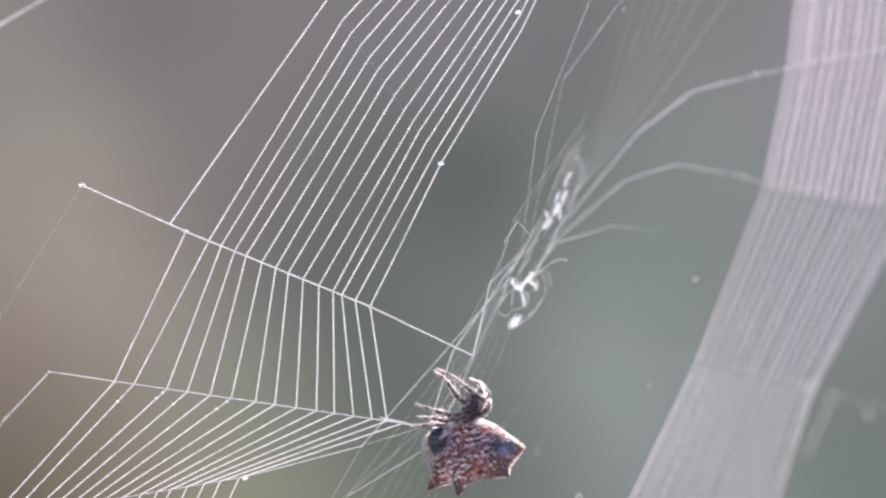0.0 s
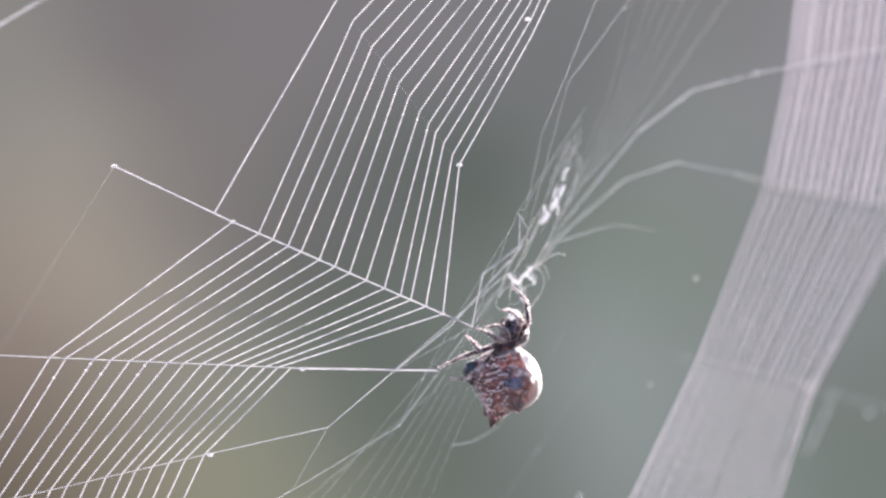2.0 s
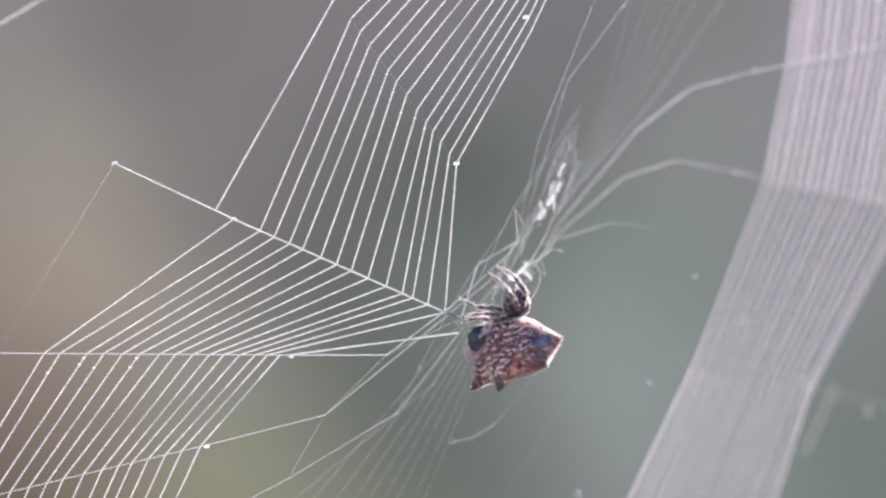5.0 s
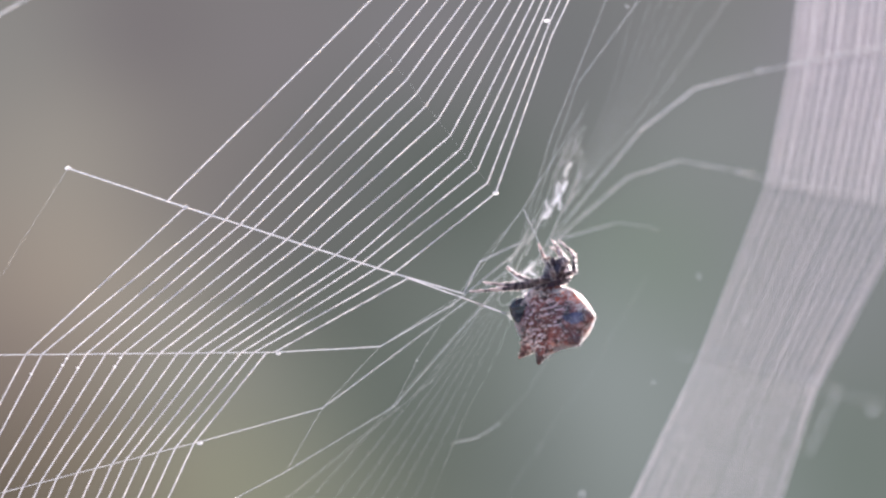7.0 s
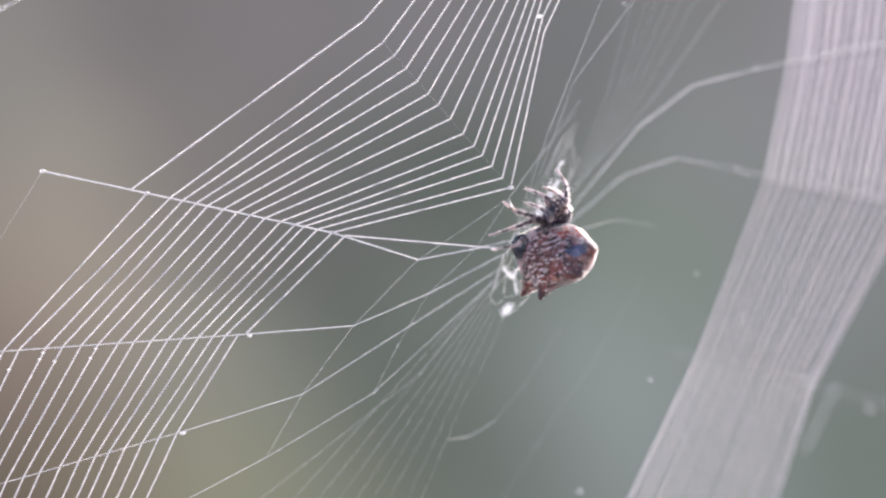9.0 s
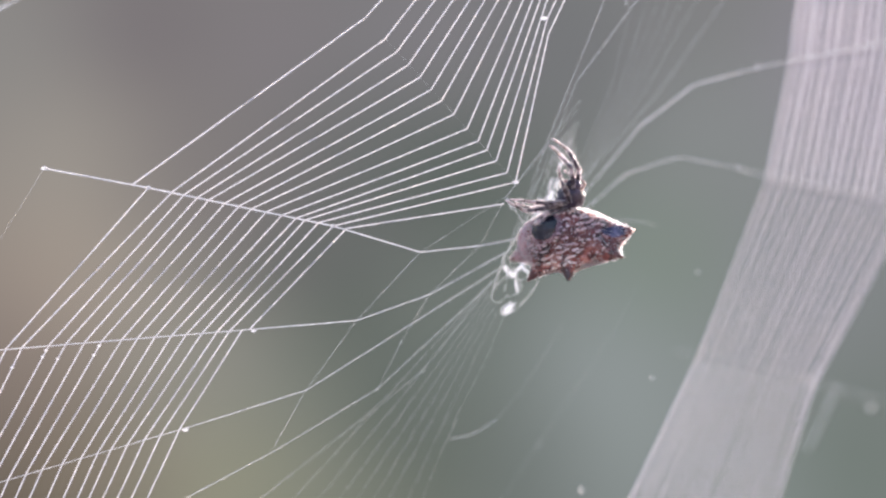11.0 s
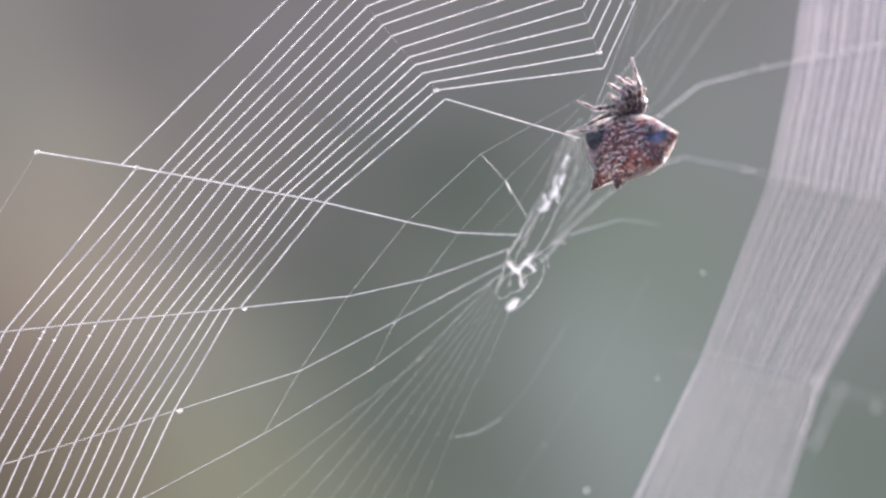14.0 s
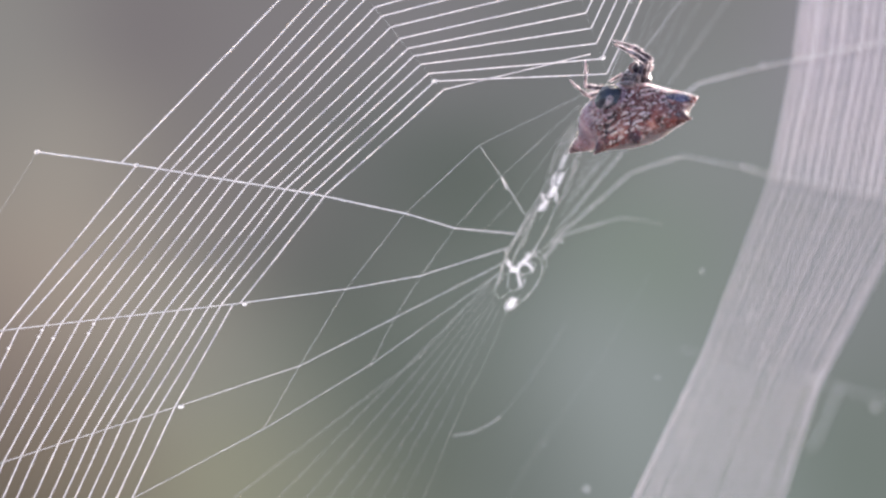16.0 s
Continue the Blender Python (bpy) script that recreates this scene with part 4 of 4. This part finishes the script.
def granules(rng):
    """Pale granules, in slanting rows round the belly and as single dots in the middle."""
    bm = bmesh.new()
    for row in range(-12, 3):
        a = -92 + rng.uniform(0, 6)
        while a < 75:
            a += rng.uniform(1.8, 4.6)
            low, high = -75.0, 78.0
            for _ in range(11):
                e = (low + high) / 2
                way = Vector((math.sin(radians(a)) * math.cos(radians(e)), -math.cos(radians(a)) * math.cos(radians(e)), math.sin(radians(e))))
                if row_place(abdomen_point(way)) < row * ROW_GAP:
                    low = e
                else:
                    high = e
            if not -70 < e < 72 or way.dot(BELLY) < -0.2 or on_horn(way, abdomen_point(way)) > -0.15 or near(DOME_TOP, 25)(way) > 0 or min(math.degrees(way.angle(s - MID)) for s in SPINE_TIPS) < 9:
                continue
            dotted = -25 < a < 22 and noise.noise(way * 3) > -0.15
            if rng.random() < (0.46 if dotted else 0.32 + 0.5 * max(0, noise.noise(way * 4 + Vector((3, 1, 7))))):
                continue
            p = abdomen_point((way + Vector((0, 0, rng.gauss(0, 0.04)))).normalized())
            r, half = rng.uniform(0.045, 0.105) * MM, (rng.uniform(0.0, 0.04) if dotted else rng.uniform(0.02, 0.19)) * MM
            r *= 1.25 if dotted else 1
            along = Vector((math.cos(radians(a)), math.sin(radians(a)), 0.2)).normalized()
            tube(bm, [p - along * (half + r), p - along * half + way * r * 0.55, p + along * half + way * r * 0.55, p + along * (half + r)], [r * 0.3, r, r, r * 0.3], 6)
    return tagged(part("granule", bm, GRAIN, spider, "rows of pale granules"), kind="stuff")


def build_spider():
    rng = random.Random(21)
    sheet = skin_sheet()
    patch("abdomen", ABDOMEN, sheet, lambda w, p: 1.0, lambda d: 0.0, "mottled red-brown abdomen with pale flecks")
    patch("back_shell", BACK, sheet, behind, lambda d: 0.05 + 0.22 * math.exp(-d / 0.12), "smooth white back plate with a thin edge")
    patch("horn", HORN_PALE, sheet, on_horn, lambda d: min(0.06, d * 0.4), "pointed grey-blue horn")
    patch("horn_ring", GRAIN, sheet, lambda w, p: min(0.09 - abs(on_horn(w, p) + 0.16), HORN_TIP.x - 1.2 * MM - p.x), lambda d: 0.05, "pale rim below the horn")
    patch("dome", HORN, sheet, near(DOME_TOP, 24, 0.08), lambda d: 0.5 * math.sqrt(min(1, d * 1.2)), "glossy blue-black dome")
    patch("dome_ring", PALE_SPINE, sheet, lambda w, p: min(near(DOME_TOP, 31, 0.12)(w), -near(DOME_TOP, 22)(w)), lambda d: min(0.06, d * 0.5), "pale rim round the dome")
    for tip in SPINE_TIPS[:3]:
        patch("spine", SPINE, sheet, near(tip, 9, 0.25), lambda d: min(0.05, d * 0.4), "pointed dark brown spine")
    patch("flank", PALE_SPINE, sheet, near(az(-121, 4.5, -2.9), 37, 0.25), lambda d: min(0.06, d * 0.4), "smooth pale pink flank")
    patch("spine", SPINE, sheet, near(SPINE_TIPS[3], 7, 0.2), lambda d: min(0.1, d * 0.6), "pointed dark brown spine")
    for a, r, up, wide in ((64, 2.2, -0.75, 18), (84, 2.2, -0.6, 11), (38, 2.2, -1.3, 9)):
        patch("rust_spot", RUST, sheet, near(az(a, r, up), wide, 0.6), lambda d: min(0.07, d * 0.4), "rust-orange spot")
    granules(rng)
    # short pale hairs: thick along the edge of the back, thin on the belly
    hair_coat("abdomen_hair", rng, 24000, spider, abdomen_point, lambda w: 1.0 if -0.55 < w.dot(BELLY) < -0.05 else 0.3 if w.dot(BELLY) < 0.3 or w.z > -0.5 and near(SHOULDER, 48)(w) > 0 > near(DOME_TOP, 27)(w) else 0.07, 0.25, "short pale hairs", 0.036)
    # waist, front body
    bm = bmesh.new()
    tube(bm, [Vector((0, 0, z)) * MM for z in (-0.9, -0.4, 0, 0.5, 0.9)], [1.5 * MM, 1.25 * MM, 0.95 * MM, 0.8 * MM, 0.6 * MM], 16)
    for v in bm.verts:
        v.co += v.co.normalized() * 0.12 * MM * noise.noise(v.co * 2500)
    part("waist", bm, ABDOMEN, spider, "red-brown waist")
    bm = bmesh.new()
    bmesh.ops.create_icosphere(bm, subdivisions=5, radius=1)
    for v in bm.verts:
        w = v.co.copy()
        v.co = Vector((w.x * 1.25, w.y * 1.2, w.z * 1.25)) * MM
        v.co.x *= 1 - 0.2 * max(0, w.z)
        v.co += w * MM * (0.10 * noise.noise(w * 3) + 0.05 * noise.noise(w * 9))
    front = part("front_body", bm, BODY, spider, "dark glossy front body")
    bm = bmesh.new()
    ball(bm, Vector((-0.75, -0.15, -0.75)) * MM, (0.95 * MM, 0.8 * MM, 0.7 * MM), 4)
    for v in bm.verts:
        v.co += v.co.normalized() * MM * 0.12 * noise.noise(v.co * 1800)
    part("breastplate", bm, BODY, front, "dark breastplate between the legs")
    hair_coat("front_hair", rng, 700, front, lambda w: Vector((w.x * 1.2 * (1 - 0.2 * max(0, w.z)), w.y * 1.15, w.z * 1.2)) * MM, lambda w: 1.0 if w.y > 0.25 else 0.0, 0.36, "pale hairs", 0.024)
    for a in (-25, 25, -8, 8):
        bm = bmesh.new()
        ball(bm, az(a, 0.75, 0.95 if abs(a) > 10 else 0.85), 0.13 * MM, 2)
        part("eye", bm, HORN, front)
    for side in (-1, 1):
        bm = bmesh.new()
        tube(bm, [Vector((side * 0.35, -0.75, 0.65)) * MM, Vector((side * 0.42, -1.0, 1.0)) * MM, Vector((side * 0.3, -1.05, 1.35)) * MM], [0.34 * MM, 0.3 * MM, 0.08 * MM], 10)
        part("jaw", bm, BODY, front, "dark jaw")
        bm = bmesh.new()
        path = smooth([Vector((side * 0.7, -0.8, 0.5)) * MM, Vector((side * 1.0, -1.15, 1.0)) * MM, Vector((side * 0.6, -1.35, 1.35)) * MM], 4)
        tube(bm, path, [0.15 * MM] * 5 + [0.13 * MM, 0.12 * MM, 0.1 * MM, 0.06 * MM], 8)
        part("palp", bm, BAND, front, "pale banded palp")
    MOVES.append((front, [(t, spider_pose(i).inverted() @ head_pose(i)) for i, t in enumerate(TIMES)]))


def spider_pose(i):
    return Matrix.Translation(at(*WAIST[i], 1.0)) @ pose(0, 0, 0, NOD[i], 0, 0) @ pose(0, 0, 0, 0, LEAN[i], 0) @ pose(0, 0, 0, 0, 0, TURN[i] - 60)


def head_pose(i):
    return Matrix.Translation(at(*HEAD[i], 0.7)) @ pose(0, 0, 0, 0, 0, (TURN[i] - 45) * 0.4)


# leg: knee, ankle and foot, its hip on the front body (mm), and whether the shin runs back (1) or forward (-1)
LEGS = [
    (LEG_TOP_KNEE, LEG_TOP_ANKLE, LEG_TOP_FOOT, (0.55, -0.45, -0.35), 1),
    (LEG_UPPER_KNEE, LEG_UPPER_ANKLE, LEG_UPPER_FOOT, (0.2, -0.85, -0.45), 1),
    (LEG_INNER_KNEE, LEG_INNER_ANKLE, LEG_INNER_FOOT, (-0.3, -0.95, -0.55), 1),
    (LEG_SIDE_KNEE, LEG_SIDE_ANKLE, LEG_SIDE_FOOT, (-0.7, -0.85, -0.7), 1),
    (LEG_MIDDLE_KNEE, LEG_MIDDLE_ANKLE, LEG_MIDDLE_FOOT, (-0.95, -0.65, -0.85), 1),
    (LEG_LONG_KNEE, LEG_LONG_ANKLE, LEG_LONG_FOOT, (-1.15, -0.35, -0.95), 1),
    (LEG_HIND_KNEE, LEG_HIND_ANKLE, LEG_HIND_FOOT, (-1.1, -0.8, -1.15), -1),
    (HEAD + [14, -22], HEAD + [4, -34], HEAD + [-12, -44], (0.3, 0.9, 0.2), 1),
]


def leg_skin(name, length, *rings):
    """Leg skin with dark and pale rings along its length (mm): place from 0 to 1 and paleness."""
    m, t, p, out = material(name)
    place = t.nodes.new("ShaderNodeTexCoord")
    rough = node(t, "ShaderNodeTexNoise", Scale=1500.0, Detail=4.0)
    t.links.new(place.outputs["Object"], rough.inputs["Vector"])
    dark = ramp(t, rough.outputs[0], (0.35, (0.016, 0.009, 0.016)), (0.65, (0.05, 0.026, 0.036)))
    pale = ramp(t, rough.outputs[0], (0.35, (0.54, 0.36, 0.36)), (0.65, (0.80, 0.62, 0.63)))
    split = t.nodes.new("ShaderNodeSeparateXYZ")
    t.links.new(place.outputs["Object"], split.inputs[0])
    share = t.nodes.new("ShaderNodeMath")
    share.operation = "MULTIPLY_ADD"
    share.inputs[1].default_value = 1 / (length * MM)
    t.links.new(split.outputs["Z"], share.inputs[0])
    stir = t.nodes.new("ShaderNodeMath")
    stir.operation = "MULTIPLY_ADD"
    stir.inputs[1].default_value, stir.inputs[2].default_value = 0.12, -0.06
    t.links.new(rough.outputs[0], stir.inputs[0])
    t.links.new(stir.outputs[0], share.inputs[2])
    ring = ramp(t, share.outputs[0], *[(where, (v, v, v)) for where, v in rings])
    mix = t.nodes.new("ShaderNodeMix")
    mix.data_type = "RGBA"
    t.links.new(ring, mix.inputs["Factor"])
    t.links.new(dark, mix.inputs["A"])
    t.links.new(pale, mix.inputs["B"])
    t.links.new(mix.outputs["Result"], p.inputs["Base Color"])
    p.inputs["Roughness"].default_value = 0.6
    p.inputs["Specular IOR Level"].default_value = 0.3
    p.inputs["Sheen Weight"].default_value = 1.0
    p.inputs["Sheen Roughness"].default_value = 0.25
    p.inputs["Sheen Tint"].default_value = (1.0, 0.9, 0.96, 1)
    return m


def bristles(rng, count, length, width, parent, long):
    bm = bmesh.new()
    for j in range(count):
        z, a = rng.uniform(0.06, 0.97), rng.uniform(0, 2 * math.pi)
        side = Vector((math.cos(a), math.sin(a), 0))
        r = width(z)
        tube(bm, [(side * r + Vector((0, 0, z * length))) * MM, (side * (r + rng.uniform(0.5, 1) * long) + Vector((0, 0, z * length + 0.16))) * MM], [0.02 * MM, 0.008 * MM], 3)
    return tagged(part("bristle", bm, LEG_HAIR, parent, "pale bristles"), kind="stuff")


def limb(length, width, n=16, sides=10):
    bm = bmesh.new()
    tube(bm, [Vector((0, 0, length * j / n)) * MM for j in range(n + 1)], [MM * width(j / n) for j in range(n + 1)], sides)
    ball(bm, (0, 0, 0), width(0) * 1.02 * MM, 2)
    return bm


def carry(ways):
    """Turns that bring the z axis along each of the ways in turn, with no twist from one to the next."""
    turns = [ways[0].to_track_quat("Z", "Y")]
    for a, b in zip(ways, ways[1:]):
        turns.append(a.rotation_difference(b) @ turns[-1])
    return turns


def reach(start, goal, length, away):
    """The point length (mm) from start that shows where goal shows, in front of (away < 0) or behind it."""
    flat = Vector((goal.x - start.x, 0, goal.z - start.z))
    if flat.length > length * MM * 0.99:
        flat *= length * MM * 0.99 / flat.length
    return start + flat + Vector((0, math.copysign(math.sqrt((length * MM) ** 2 - flat.length ** 2), away), 0))


def build_legs():
    rng = random.Random(5)
    thigh_width = lambda u: 0.17 + 0.06 * math.sin(math.pi * min(1, 0.2 + 0.75 * u))
    shin_width = lambda u: 0.205 - 0.07 * u + 0.02 * math.sin(u * 3 * math.pi) ** 2
    foot_width = lambda u: 0.125 - 0.075 * u + 0.012 * math.sin(u * 3 * math.pi) ** 2
    thigh_skin = leg_skin("thigh_skin", 2.6, (0.0, 0.0), (0.36, 0.04), (0.48, 0.42), (0.58, 0.03), (0.84, 0.05), (0.95, 0.6))
    shin_skin = leg_skin("shin_skin", 2.5, (0.0, 0.25), (0.08, 0.0), (0.42, 0.02), (0.5, 0.4), (0.58, 0.02), (0.84, 0.03), (0.94, 0.8))
    foot_skin = leg_skin("foot_skin", 2.2, (0.0, 0.8), (0.2, 0.6), (0.32, 0.08), (0.55, 0.1), (0.68, 0.85), (1.0, 0.7))
    gap = lambda a, b: float(np.max(np.hypot(*(a - b).T))) * UNIT / MM
    for knees, ankles, feet, hip, back_or_forth in LEGS:
        hip = Vector(hip) * MM
        hips = HEAD + np.array([hip.x, -hip.z]) / UNIT
        thigh, shin, foot = min(2.9, max(1.9, gap(hips, knees) * 1.02)), max(1.7, gap(knees, ankles) * 1.01), max(1.6, gap(ankles, feet) * 1.01)
        leg = part("leg", limb(thigh, thigh_width), thigh_skin, spider, "dark brown hairy leg with pale rings")
        # The hind shin's pale skin stands in for its backlit rim.
        low = part("shin", limb(shin, shin_width), foot_skin if back_or_forth < 0 else shin_skin, leg, "shin with rim light put into its pale pink skin" if back_or_forth < 0 else "dark shin with pale pink rings")
        end = part("foot", limb(foot, foot_width), foot_skin, leg, "thin pale pink foot")
        bristles(rng, 46, thigh, thigh_width, leg, 0.2)
        low_hair = bristles(rng, 80, shin, shin_width, leg, 0.22)
        end_hair = bristles(rng, 50, foot, foot_width, leg, 0.14)
        ways = [[], [], []]
        for i in range(len(TIMES)):
            start = head_pose(i) @ hip
            knee = reach(start, at(*knees[i], -0.5), thigh, -1)
            ankle = reach(knee, at(*ankles[i], 0.0), shin, back_or_forth)
            tip = reach(ankle, at(*feet[i], 0.0), foot, -0.1 * MM - ankle.y)
            for way, a, b in zip(ways, (start, knee, ankle), (knee, ankle, tip)):
                way.append((b - a).normalized())
        turns = [carry(w) for w in ways]
        rows, low_rows, end_rows = [], [], []
        for i, t in enumerate(TIMES):
            back = spider_pose(i).inverted()
            turn = back.to_quaternion()
            q, q_low, q_end = [turn @ one[i] for one in turns]
            rows.append((t, Matrix.Translation(back @ (head_pose(i) @ hip)) @ q.to_matrix().to_4x4()))
            bend = q.inverted() @ q_low
            joint = Vector((0, 0, thigh * MM))
            low_rows.append((t, Matrix.Translation(joint) @ bend.to_matrix().to_4x4()))
            end_rows.append((t, Matrix.Translation(joint + bend @ Vector((0, 0, shin * MM))) @ (q.inverted() @ q_end).to_matrix().to_4x4()))
        MOVES.extend([(leg, rows), (low, low_rows), (low_hair, low_rows), (end, end_rows), (end_hair, end_rows)])


build_setting()
build_left_side()
build_drag_line()
build_right_side()
build_hub()
build_spider()
build_legs()


def motions():
    walk(orb_web, [(t, Matrix.Translation((s[0] * UNIT, 0, -s[1] * UNIT))) for t, s in zip(TIMES, SWAY)])
    walk(spider, [(t, spider_pose(i)) for i, t in enumerate(TIMES)])
    for ob, rows in MOVES:
        walk(ob, rows)


motions()
